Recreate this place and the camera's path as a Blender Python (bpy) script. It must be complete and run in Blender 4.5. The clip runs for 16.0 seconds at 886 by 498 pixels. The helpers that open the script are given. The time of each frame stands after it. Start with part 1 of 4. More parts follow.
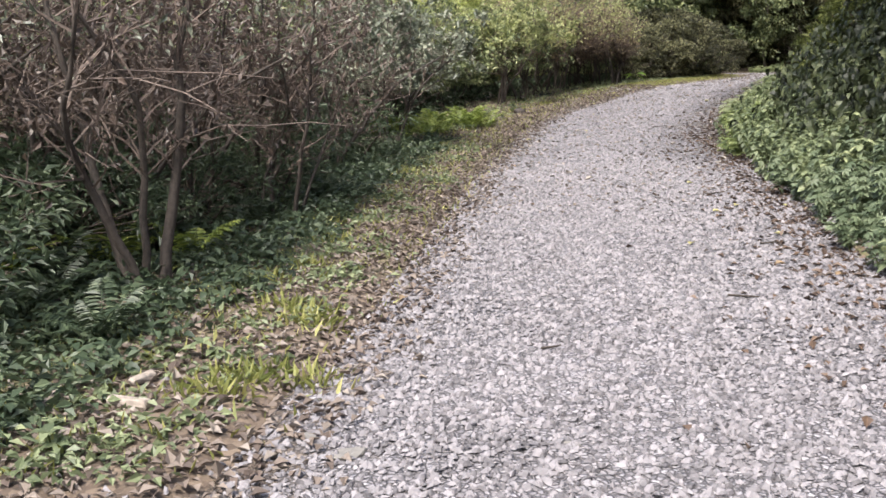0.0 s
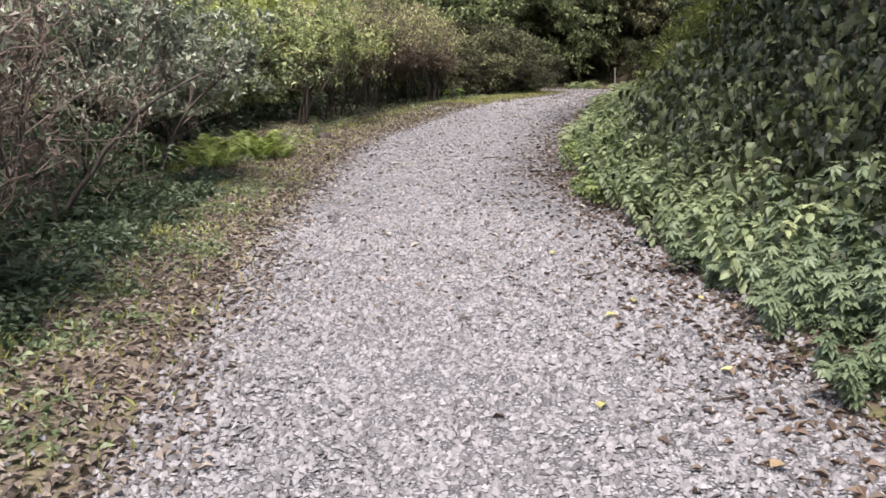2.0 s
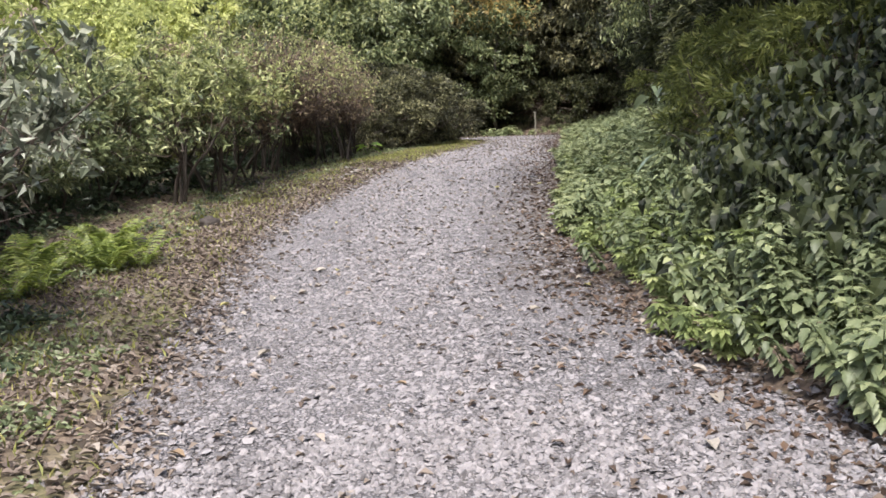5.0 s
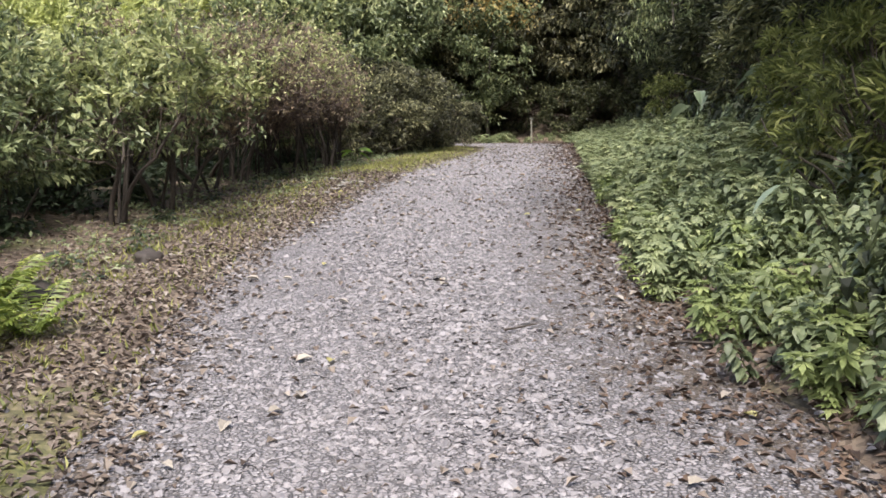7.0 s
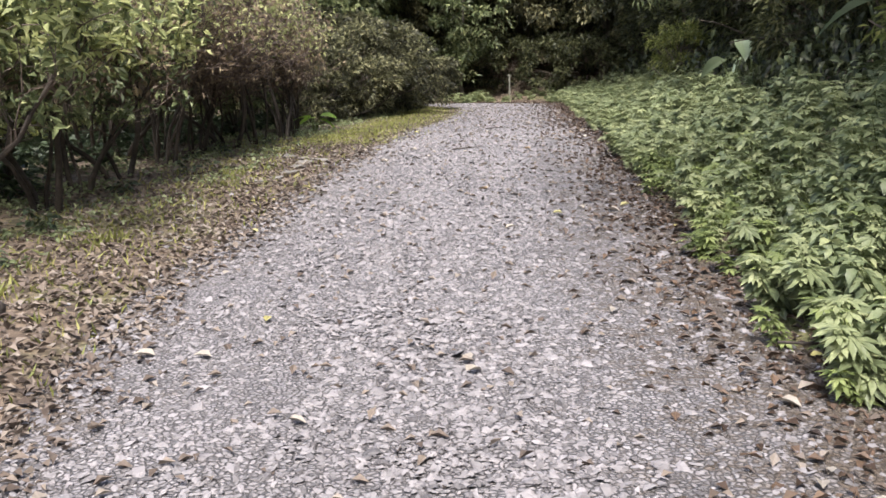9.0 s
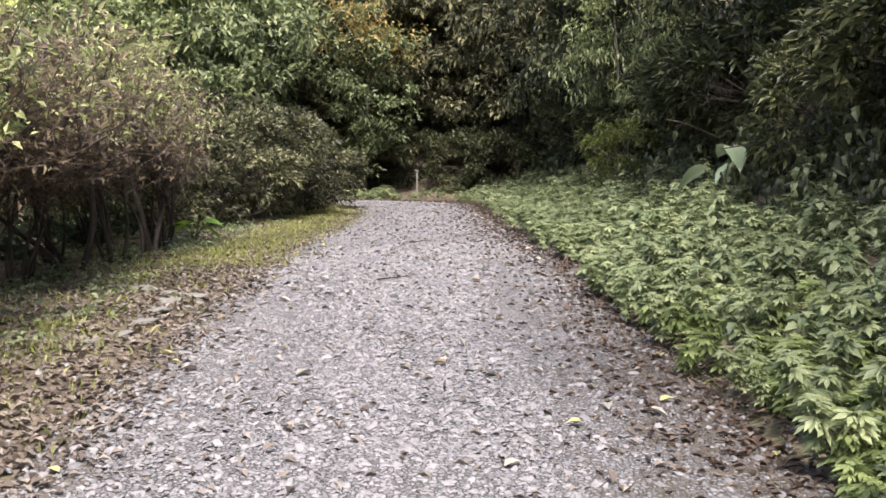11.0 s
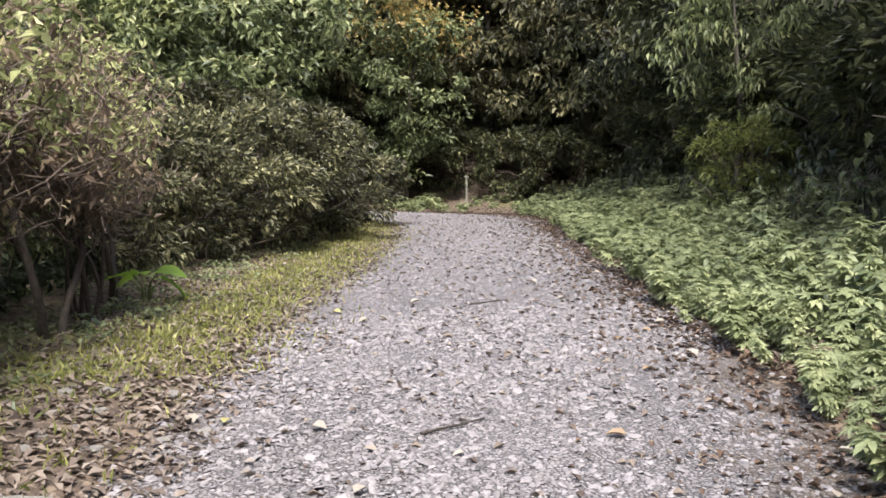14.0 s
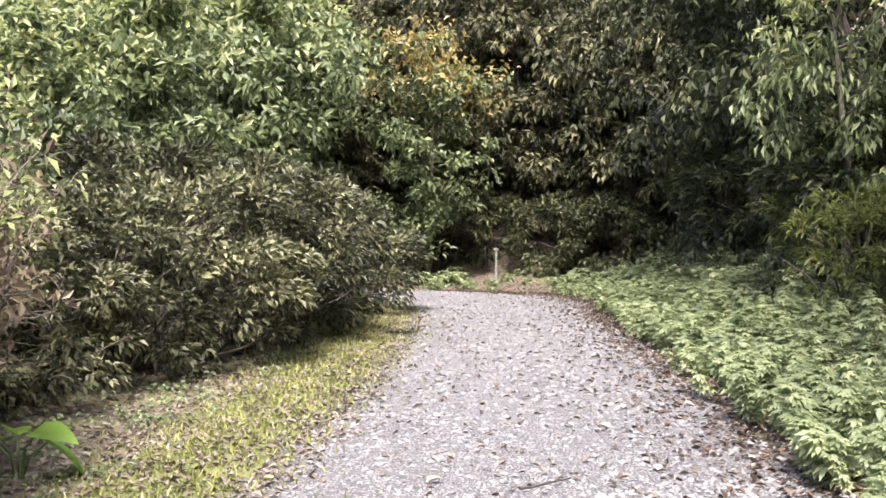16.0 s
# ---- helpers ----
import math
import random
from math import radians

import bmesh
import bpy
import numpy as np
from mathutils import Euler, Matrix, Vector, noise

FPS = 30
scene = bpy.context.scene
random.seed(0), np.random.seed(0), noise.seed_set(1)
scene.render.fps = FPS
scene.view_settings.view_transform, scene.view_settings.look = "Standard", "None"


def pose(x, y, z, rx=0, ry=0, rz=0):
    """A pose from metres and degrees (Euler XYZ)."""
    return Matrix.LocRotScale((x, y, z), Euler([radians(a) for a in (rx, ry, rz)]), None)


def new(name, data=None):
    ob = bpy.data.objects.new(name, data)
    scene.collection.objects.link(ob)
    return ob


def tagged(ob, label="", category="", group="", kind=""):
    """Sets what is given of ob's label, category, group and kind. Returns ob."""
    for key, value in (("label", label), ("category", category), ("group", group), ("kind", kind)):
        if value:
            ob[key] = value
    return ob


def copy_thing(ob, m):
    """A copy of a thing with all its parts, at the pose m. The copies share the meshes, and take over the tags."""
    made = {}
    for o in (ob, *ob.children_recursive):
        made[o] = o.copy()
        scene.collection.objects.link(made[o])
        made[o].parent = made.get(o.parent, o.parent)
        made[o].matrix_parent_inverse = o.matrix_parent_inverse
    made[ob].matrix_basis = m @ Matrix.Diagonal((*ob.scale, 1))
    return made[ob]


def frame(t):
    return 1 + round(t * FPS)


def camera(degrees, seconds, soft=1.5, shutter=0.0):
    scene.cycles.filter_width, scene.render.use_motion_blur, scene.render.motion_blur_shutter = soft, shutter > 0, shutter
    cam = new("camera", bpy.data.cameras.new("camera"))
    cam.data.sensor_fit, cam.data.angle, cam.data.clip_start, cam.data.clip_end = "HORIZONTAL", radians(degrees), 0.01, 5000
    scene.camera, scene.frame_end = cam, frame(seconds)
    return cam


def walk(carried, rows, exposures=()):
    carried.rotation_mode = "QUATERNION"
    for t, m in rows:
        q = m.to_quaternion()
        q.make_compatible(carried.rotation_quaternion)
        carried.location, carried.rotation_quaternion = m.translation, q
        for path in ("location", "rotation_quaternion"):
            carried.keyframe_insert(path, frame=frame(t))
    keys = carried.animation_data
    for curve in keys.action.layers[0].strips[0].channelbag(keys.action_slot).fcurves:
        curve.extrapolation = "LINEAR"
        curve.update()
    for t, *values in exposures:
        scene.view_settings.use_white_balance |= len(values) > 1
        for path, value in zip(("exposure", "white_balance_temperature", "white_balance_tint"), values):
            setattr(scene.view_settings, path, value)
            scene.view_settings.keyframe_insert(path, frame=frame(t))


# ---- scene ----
PATH = [
    (0.00, 0.000, 0.000, 1.421, 77.89, 1.86, 0.00),
    (0.50, 0.066, 0.754, 1.415, 78.50, 1.55, -4.17),
    (1.00, 0.177, 1.536, 1.403, 78.59, 2.48, -10.02),
    (1.50, 0.232, 2.274, 1.410, 77.88, 1.63, -9.97),
    (2.00, 0.358, 3.059, 1.411, 78.25, 0.70, -10.85),
    (2.50, 0.385, 3.776, 1.414, 80.29, -0.34, -12.49),
    (3.00, 0.429, 4.525, 1.383, 80.22, 0.83, -14.56),
    (3.50, 0.443, 5.239, 1.395, 79.89, 0.85, -15.84),
    (4.00, 0.573, 6.067, 1.368, 79.86, 1.01, -15.07),
    (4.20, 0.598, 6.374, 1.362, 80.36, 2.22, -16.53),
    (6.30, 1.106, 9.399, 1.329, 81.07, 2.47, -17.66),
    (6.50, 1.134, 9.670, 1.333, 81.16, 1.96, -17.91),
    (7.00, 1.205, 10.444, 1.315, 80.95, 0.64, -18.47),
    (7.50, 1.333, 11.188, 1.315, 79.85, 1.81, -20.56),
    (8.00, 1.462, 11.951, 1.281, 78.89, 1.02, -20.63),
    (8.50, 1.692, 12.603, 1.303, 78.30, 1.89, -22.99),
    (9.00, 1.907, 13.350, 1.269, 78.43, 0.94, -20.68),
    (9.50, 2.127, 14.053, 1.308, 82.34, 1.43, -23.47),
    (9.70, 2.209, 14.341, 1.336, 82.09, 1.18, -25.20),
    (11.80, 3.075, 17.253, 1.344, 84.17, -1.10, -27.03),
    (12.00, 3.177, 17.494, 1.354, 83.22, -1.45, -27.05),
    (12.50, 3.444, 18.172, 1.330, 83.78, -1.23, -24.50),
    (13.00, 3.774, 18.851, 1.331, 79.96, 0.45, -24.56),
    (13.50, 4.052, 19.541, 1.383, 81.33, -0.96, -23.40),
    (14.00, 4.369, 20.131, 1.421, 83.43, -0.69, -24.35),
    (14.50, 4.656, 20.827, 1.444, 85.78, -0.01, -17.44),
    (15.00, 4.975, 21.532, 1.459, 87.34, 0.53, -18.26),
    (15.50, 5.261, 22.210, 1.506, 88.32, -0.13, -18.63),
    (16.00, 5.520, 22.796, 1.555, 87.02, -0.55, -22.92),
]
cam = camera(48.8, 16.0, soft=1.6)
walk(cam, [(r[0], pose(*r[1:])) for r in PATH], [(0.0, 1.28), (1.0, 1.34), (2.0, 1.22), (3.0, 1.22), (6.5, 1.22), (8.5, 1.2), (9.5, 1.42), (12.5, 1.46), (13.0, 1.34), (14.0, 1.42), (15.0, 1.52), (15.5, 1.6), (16.0, 2.05)])

# ---------------------------------------------------------------- daylight: a bright, hazy sky and a soft sun over the valley
SUN_TURN, SUN_UP = 152.0, 58.0
world = bpy.data.worlds.new("world")
scene.world = world
world.use_nodes = True
sky = world.node_tree.nodes.new("ShaderNodeTexSky")
sky.sky_type, sky.sun_disc = "NISHITA", False
sky.sun_elevation, sky.sun_rotation = radians(SUN_UP), radians(-SUN_TURN)
sky.air_density, sky.dust_density = 1.0, 4.0
world.node_tree.links.new(sky.outputs[0], world.node_tree.nodes["Background"].inputs[0])
world.node_tree.nodes["Background"].inputs[1].default_value = 0.15
sun = new("sun", bpy.data.lights.new("sun", "SUN"))
sun.data.energy, sun.data.angle, sun.data.color = 3.2, radians(14), (1.0, 0.97, 0.93)
sun.matrix_basis = pose(0, 0, 30, 90 - SUN_UP, 0, SUN_TURN + 180)

# ---------------------------------------------------------------- materials
def node_mat(name):
    m = bpy.data.materials.new(name)
    m.use_nodes = True
    nt = m.node_tree
    nt.nodes.clear()
    out = nt.nodes.new("ShaderNodeOutputMaterial")
    bsdf = nt.nodes.new("ShaderNodeBsdfPrincipled")
    nt.links.new(bsdf.outputs[0], out.inputs[0])
    return m, nt, bsdf, out


def ramp(nt, fac, stops):
    r = nt.nodes.new("ShaderNodeValToRGB")
    e = r.color_ramp.elements
    while len(e) < len(stops):
        e.new(0.5)
    for el, (p, c) in zip(e, stops):
        el.position, el.color = p, (*c, 1)
    nt.links.new(fac, r.inputs[0])
    return r.outputs[0]


def noise_tex(nt, scale, detail=3, vec=None, rough=0.6):
    n = nt.nodes.new("ShaderNodeTexNoise")
    n.inputs["Scale"].default_value, n.inputs["Detail"].default_value = scale, detail
    n.inputs["Roughness"].default_value = rough
    if vec is not None:
        nt.links.new(vec, n.inputs["Vector"])
    return n.outputs[0]


def mixcol(nt, fac, a, b, mode="MIX"):
    m = nt.nodes.new("ShaderNodeMix")
    m.data_type, m.blend_type = "RGBA", mode
    for sock, v in ((m.inputs[0], fac), (m.inputs[6], a), (m.inputs[7], b)):
        if hasattr(v, "links"):
            nt.links.new(v, sock)
        elif isinstance(v, tuple):
            sock.default_value = (*v, 1)
        else:
            sock.default_value = v
    return m.outputs[2]


def math_node(nt, op, a, b=0.0, clamp=False):
    m = nt.nodes.new("ShaderNodeMath")
    m.operation, m.use_clamp = op, clamp
    for sock, v in zip(m.inputs, (a, b)):
        if hasattr(v, "links"):
            nt.links.new(v, sock)
        else:
            sock.default_value = v
    return m.outputs[0]


def bump(nt, bsdf, height, strength, dist):
    b = nt.nodes.new("ShaderNodeBump")
    b.inputs["Strength"].default_value, b.inputs["Distance"].default_value = strength, dist
    nt.links.new(height, b.inputs["Height"])
    nt.links.new(b.outputs[0], bsdf.inputs["Normal"])


def leaf_mat(name, stops, rough=0.45, through_light=0.3, spec=0.5):
    """Leaves: every leaf its own tone out of the stops, with patches over the plant and some light passing through."""
    m, nt, bsdf, out = node_mat(name)
    geo = nt.nodes.new("ShaderNodeNewGeometry")
    info = nt.nodes.new("ShaderNodeObjectInfo")
    isl = geo.outputs["Random Per Island"]
    patch = noise_tex(nt, 1.7, 2, geo.outputs["Position"])
    f = math_node(nt, "ADD", math_node(nt, "MULTIPLY", isl, 0.6), math_node(nt, "MULTIPLY", math_node(nt, "SUBTRACT", patch, 0.3), 0.75), True)
    f = math_node(nt, "ADD", f, math_node(nt, "MULTIPLY", math_node(nt, "SUBTRACT", info.outputs["Random"], 0.5), 0.25), True)
    col = ramp(nt, f, stops)
    spots = noise_tex(nt, 90, 2, geo.outputs["Position"])
    col = mixcol(nt, math_node(nt, "MULTIPLY", spots, 0.8), col, (0.45, 0.42, 0.40), "MULTIPLY")
    nt.links.new(col, bsdf.inputs["Base Color"])
    bsdf.inputs["Roughness"].default_value = rough
    bsdf.inputs["Specular IOR Level"].default_value = spec
    if through_light > 0:
        tr = nt.nodes.new("ShaderNodeBsdfTranslucent")
        warm = mixcol(nt, 0.5, col, (0.35, 0.42, 0.05), "MULTIPLY")
        nt.links.new(mixcol(nt, 0.5, col, warm, "ADD"), tr.inputs[0])
        mx = nt.nodes.new("ShaderNodeMixShader")
        mx.inputs[0].default_value = through_light
        nt.links.new(bsdf.outputs[0], mx.inputs[1])
        nt.links.new(tr.outputs[0], mx.inputs[2])
        nt.links.new(mx.outputs[0], out.inputs[0])
    return m


def bark_mat(name, dark, light, scale=30):
    m, nt, bsdf, out = node_mat(name)
    geo = nt.nodes.new("ShaderNodeNewGeometry")
    n = noise_tex(nt, scale, 5, geo.outputs["Position"])
    big = noise_tex(nt, 3.0, 2, geo.outputs["Position"])
    col = ramp(nt, math_node(nt, "ADD", math_node(nt, "MULTIPLY", n, 0.7), math_node(nt, "MULTIPLY", big, 0.4)), [(0.35, dark), (0.75, light)])
    nt.links.new(col, bsdf.inputs["Base Color"])
    bsdf.inputs["Roughness"].default_value = 0.85
    bump(nt, bsdf, n, 0.6, 0.01)
    return m


def gravel_mat():
    """Crushed grey stone: pale and clean at the start of the walk, earthier further on."""
    m, nt, bsdf, out = node_mat("gravel_bed")
    geo = nt.nodes.new("ShaderNodeNewGeometry")
    pos = geo.outputs["Position"]
    sep = nt.nodes.new("ShaderNodeSeparateXYZ")
    nt.links.new(pos, sep.inputs[0])
    warp = nt.nodes.new("ShaderNodeVectorMath")
    warp.operation = "MULTIPLY_ADD"
    wn = nt.nodes.new("ShaderNodeTexNoise")
    wn.inputs["Scale"].default_value = 25
    nt.links.new(pos, wn.inputs["Vector"])
    nt.links.new(wn.outputs[1], warp.inputs[0])
    warp.inputs[1].default_value = (0.02, 0.02, 0.0)
    nt.links.new(pos, warp.inputs[2])
    vor = nt.nodes.new("ShaderNodeTexVoronoi")
    vor.inputs["Scale"].default_value = 42
    nt.links.new(warp.outputs[0], vor.inputs["Vector"])
    edge = nt.nodes.new("ShaderNodeTexVoronoi")
    edge.feature = "DISTANCE_TO_EDGE"
    edge.inputs["Scale"].default_value = 42
    nt.links.new(warp.outputs[0], edge.inputs["Vector"])
    tone = nt.nodes.new("ShaderNodeSeparateColor")
    nt.links.new(vor.outputs["Color"], tone.inputs[0])
    col = ramp(nt, tone.outputs[0], [(0.0, (0.11, 0.102, 0.108)), (0.35, (0.20, 0.187, 0.197)), (0.75, (0.28, 0.263, 0.276)), (1.0, (0.37, 0.352, 0.364))])
    dirt = noise_tex(nt, 0.9, 4, pos)
    along = nt.nodes.new("ShaderNodeMapRange")
    nt.links.new(sep.outputs[1], along.inputs[0])
    along.inputs[1].default_value, along.inputs[2].default_value = 6.0, 15.0
    along.inputs[3].default_value, along.inputs[4].default_value = 0.10, 0.42
    soil_n = noise_tex(nt, 60, 4, pos)
    soil = ramp(nt, soil_n, [(0.3, (0.14, 0.127, 0.13)), (0.7, (0.265, 0.245, 0.25))])
    fac = math_node(nt, "MULTIPLY", math_node(nt, "ADD", math_node(nt, "SUBTRACT", dirt, 0.5), along.outputs[0], True), 1.4, True)
    col = mixcol(nt, fac, col, soil)
    gap = nt.nodes.new("ShaderNodeMapRange")
    nt.links.new(edge.outputs[0], gap.inputs[0])
    gap.inputs[1].default_value, gap.inputs[2].default_value = 0.0, 0.2
    col = mixcol(nt, math_node(nt, "SUBTRACT", 1.0, gap.outputs[0]), col, (0.07, 0.064, 0.066))
    rim = nt.nodes.new("ShaderNodeAttribute")
    rim.attribute_name = "inner"
    earth = ramp(nt, soil_n, [(0.25, (0.04, 0.029, 0.022)), (0.5, (0.085, 0.064, 0.048)), (0.75, (0.17, 0.137, 0.11))])
    blend = nt.nodes.new("ShaderNodeMapRange")
    ragged = math_node(nt, "ADD", math_node(nt, "MULTIPLY", math_node(nt, "SUBTRACT", noise_tex(nt, 4, 5, pos), 0.5), 0.9), math_node(nt, "MULTIPLY", math_node(nt, "SUBTRACT", tone.outputs[1], 0.5), 0.35))
    nt.links.new(math_node(nt, "ADD", rim.outputs["Fac"], ragged), blend.inputs[0])
    blend.inputs[1].default_value, blend.inputs[2].default_value = 0.10, 0.45
    col = mixcol(nt, blend.outputs[0], earth, col)
    nt.links.new(col, bsdf.inputs["Base Color"])
    bsdf.inputs["Roughness"].default_value = 0.8
    h = math_node(nt, "ADD", gap.outputs[0], math_node(nt, "MULTIPLY", soil_n, 0.5))
    bump(nt, bsdf, h, 0.9, 0.012)
    return m


def stone_mat(name, stops, rough=0.75):
    m, nt, bsdf, out = node_mat(name)
    geo = nt.nodes.new("ShaderNodeNewGeometry")
    info = nt.nodes.new("ShaderNodeObjectInfo")
    n = noise_tex(nt, 45, 5, geo.outputs["Position"])
    f = math_node(nt, "ADD", math_node(nt, "MULTIPLY", geo.outputs["Random Per Island"], 0.75), math_node(nt, "MULTIPLY", math_node(nt, "SUBTRACT", n, 0.4), 0.6), True)
    nt.links.new(ramp(nt, f, stops), bsdf.inputs["Base Color"])
    bsdf.inputs["Roughness"].default_value = rough
    bump(nt, bsdf, n, 0.5, 0.004)
    return m


def soil_mat():
    """Forest floor: dark soil under crumbled brown leaves, with mossy patches."""
    m, nt, bsdf, out = node_mat("forest_soil")
    geo = nt.nodes.new("ShaderNodeNewGeometry")
    pos = geo.outputs["Position"]
    vor = nt.nodes.new("ShaderNodeTexVoronoi")
    vor.inputs["Scale"].default_value = 24
    nt.links.new(pos, vor.inputs["Vector"])
    tone = nt.nodes.new("ShaderNodeSeparateColor")
    nt.links.new(vor.outputs["Color"], tone.inputs[0])
    n = noise_tex(nt, 40, 5, pos)
    f = math_node(nt, "ADD", math_node(nt, "MULTIPLY", tone.outputs[0], 0.6), math_node(nt, "MULTIPLY", n, 0.4))
    col = ramp(nt, f, [(0.15, (0.03, 0.021, 0.015)), (0.5, (0.085, 0.06, 0.042)), (0.9, (0.19, 0.145, 0.105))])
    moss = noise_tex(nt, 0.55, 4, pos)
    mf = nt.nodes.new("ShaderNodeMapRange")
    nt.links.new(moss, mf.inputs[0])
    mf.inputs[1].default_value, mf.inputs[2].default_value, mf.inputs[4].default_value = 0.52, 0.66, 0.7
    at_moss = nt.nodes.new("ShaderNodeAttribute")
    at_moss.attribute_name = "moss"
    mfac = math_node(nt, "ADD", mf.outputs[0], math_node(nt, "MULTIPLY", at_moss.outputs["Fac"], 0.8), True)
    col = mixcol(nt, mfac, col, ramp(nt, n, [(0.3, (0.05, 0.06, 0.018)), (0.7, (0.19, 0.20, 0.06))]))
    nt.links.new(col, bsdf.inputs["Base Color"])
    bsdf.inputs["Roughness"].default_value = 0.9
    bump(nt, bsdf, f, 0.8, 0.02)
    return m


M_GRAVEL = gravel_mat()
M_SOIL = soil_mat()
M_STONES = stone_mat("crushed_stone", [(0.0, (0.068, 0.063, 0.066)), (0.3, (0.155, 0.144, 0.15)), (0.7, (0.22, 0.205, 0.212)), (1.0, (0.27, 0.253, 0.26))])
M_ROCK = stone_mat("field_stone", [(0.0, (0.060, 0.057, 0.051)), (0.6, (0.132, 0.123, 0.111)), (1.0, (0.204, 0.192, 0.174))])
M_DARKROCK = stone_mat("dark_stone", [(0.0, (0.015, 0.013, 0.011)), (1.0, (0.050, 0.037, 0.030))])
M_LITTER = leaf_mat("dry_leaves", [(0.0, (0.061, 0.046, 0.040)), (0.3, (0.153, 0.119, 0.099)), (0.6, (0.253, 0.211, 0.178)), (0.85, (0.359, 0.321, 0.285)), (1.0, (0.398, 0.329, 0.221))], 0.7, 0.1, 0.3)
M_DAMP = leaf_mat("damp_dead_leaves", [(0.0, (0.035, 0.022, 0.016)), (0.4, (0.10, 0.065, 0.045)), (0.8, (0.20, 0.135, 0.095)), (1.0, (0.33, 0.26, 0.19))], 0.6, 0.1, 0.4)
M_YELLOW = leaf_mat("yellow_leaf", [(0.0, (0.36, 0.32, 0.11)), (1.0, (0.50, 0.48, 0.24))], 0.55, 0.2)
M_RUST = leaf_mat("rusty_leaf", [(0.0, (0.20, 0.13, 0.075)), (1.0, (0.36, 0.27, 0.17))], 0.6, 0.15)
M_PALELEAF = leaf_mat("pale_dry_leaf", [(0.0, (0.285, 0.247, 0.203)), (1.0, (0.420, 0.390, 0.345))], 0.65, 0.1)
M_BARK = bark_mat("shrub_bark", (0.018, 0.014, 0.011), (0.072, 0.056, 0.045))
M_TWIG = bark_mat("brown_twig", (0.045, 0.033, 0.027), (0.155, 0.115, 0.092))
M_TRUNK = bark_mat("tree_bark", (0.03, 0.025, 0.02), (0.14, 0.12, 0.10), 18)
M_GREENSTEM = bark_mat("green_stem", (0.05, 0.07, 0.02), (0.14, 0.17, 0.06))
M_WOOD = bark_mat("weathered_wood", (0.14, 0.11, 0.09), (0.36, 0.31, 0.26), 40)
M_POST = bark_mat("weathered_post", (0.09, 0.09, 0.075), (0.24, 0.23, 0.19), 40)
M_HERB = leaf_mat("herb_leaf", [(0.0, (0.085, 0.112, 0.058)), (0.4, (0.18, 0.22, 0.115)), (0.75, (0.31, 0.355, 0.195)), (1.0, (0.45, 0.475, 0.25))], 0.48, 0.3, 0.4)
M_HERBPALE = leaf_mat("grey_green_herb_leaf", [(0.0, (0.09, 0.118, 0.055)), (0.4, (0.23, 0.27, 0.14)), (0.9, (0.45, 0.49, 0.27))], 0.5, 0.3, 0.4)
M_HERBLIME = leaf_mat("yellowish_herb_leaf", [(0.0, (0.09, 0.12, 0.042)), (0.4, (0.21, 0.26, 0.095)), (0.75, (0.34, 0.40, 0.165)), (1.0, (0.48, 0.52, 0.25))], 0.48, 0.35, 0.4)
M_DROOP = leaf_mat("drooping_shrub_leaf", [(0.0, (0.035, 0.046, 0.014)), (0.35, (0.10, 0.12, 0.036)), (0.65, (0.21, 0.235, 0.072)), (0.95, (0.40, 0.41, 0.15))], 0.5, 0.4, 0.35)
M_HERBGREY = leaf_mat("grey_green_mugwort_leaf", [(0.0, (0.05, 0.075, 0.04)), (0.4, (0.125, 0.165, 0.092)), (0.9, (0.27, 0.32, 0.195))], 0.5, 0.25, 0.4)
# near-black lower stops paint the canopy's shade into the vines
M_VINE = leaf_mat("shade_dark_vine_leaf", [(0.0, (0.007, 0.010, 0.004)), (0.35, (0.022, 0.030, 0.011)), (0.65, (0.08, 0.098, 0.042)), (0.95, (0.23, 0.255, 0.125))], 0.5, 0.28, 0.35)
# leaf colour lowered to carry the shade under the trees
M_DARKLEAF = leaf_mat("shade_dark_evergreen_leaf", [(0.0, (0.010, 0.013, 0.006)), (0.35, (0.034, 0.041, 0.019)), (0.65, (0.10, 0.11, 0.05)), (0.95, (0.27, 0.27, 0.13))], 0.5, 0.25, 0.3)
# yellow-green, with stops lifted to add sunlight to the colour
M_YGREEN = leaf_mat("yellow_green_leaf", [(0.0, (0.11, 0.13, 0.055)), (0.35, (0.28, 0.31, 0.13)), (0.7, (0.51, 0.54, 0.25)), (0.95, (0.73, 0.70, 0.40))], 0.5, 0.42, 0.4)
M_MIDGREEN = leaf_mat("tree_leaf", [(0.0, (0.030, 0.042, 0.020)), (0.35, (0.10, 0.128, 0.058)), (0.65, (0.255, 0.295, 0.14)), (0.95, (0.55, 0.56, 0.30))], 0.48, 0.3, 0.4)
M_BROWNLEAF = leaf_mat("browning_shrub_leaf", [(0.0, (0.085, 0.064, 0.048)), (0.4, (0.21, 0.155, 0.112)), (0.75, (0.35, 0.285, 0.18)), (1.0, (0.52, 0.48, 0.24))], 0.55, 0.3, 0.35)
M_GREYLEAF = leaf_mat("glossy_grey_green_leaf", [(0.0, (0.060, 0.076, 0.050)), (0.4, (0.16, 0.182, 0.125)), (0.85, (0.42, 0.44, 0.34))], 0.42, 0.2, 0.5)
M_ORANGE = leaf_mat("autumn_orange_leaf", [(0.0, (0.28, 0.20, 0.07)), (0.6, (0.46, 0.35, 0.13)), (1.0, (0.55, 0.48, 0.22))], 0.5, 0.4)
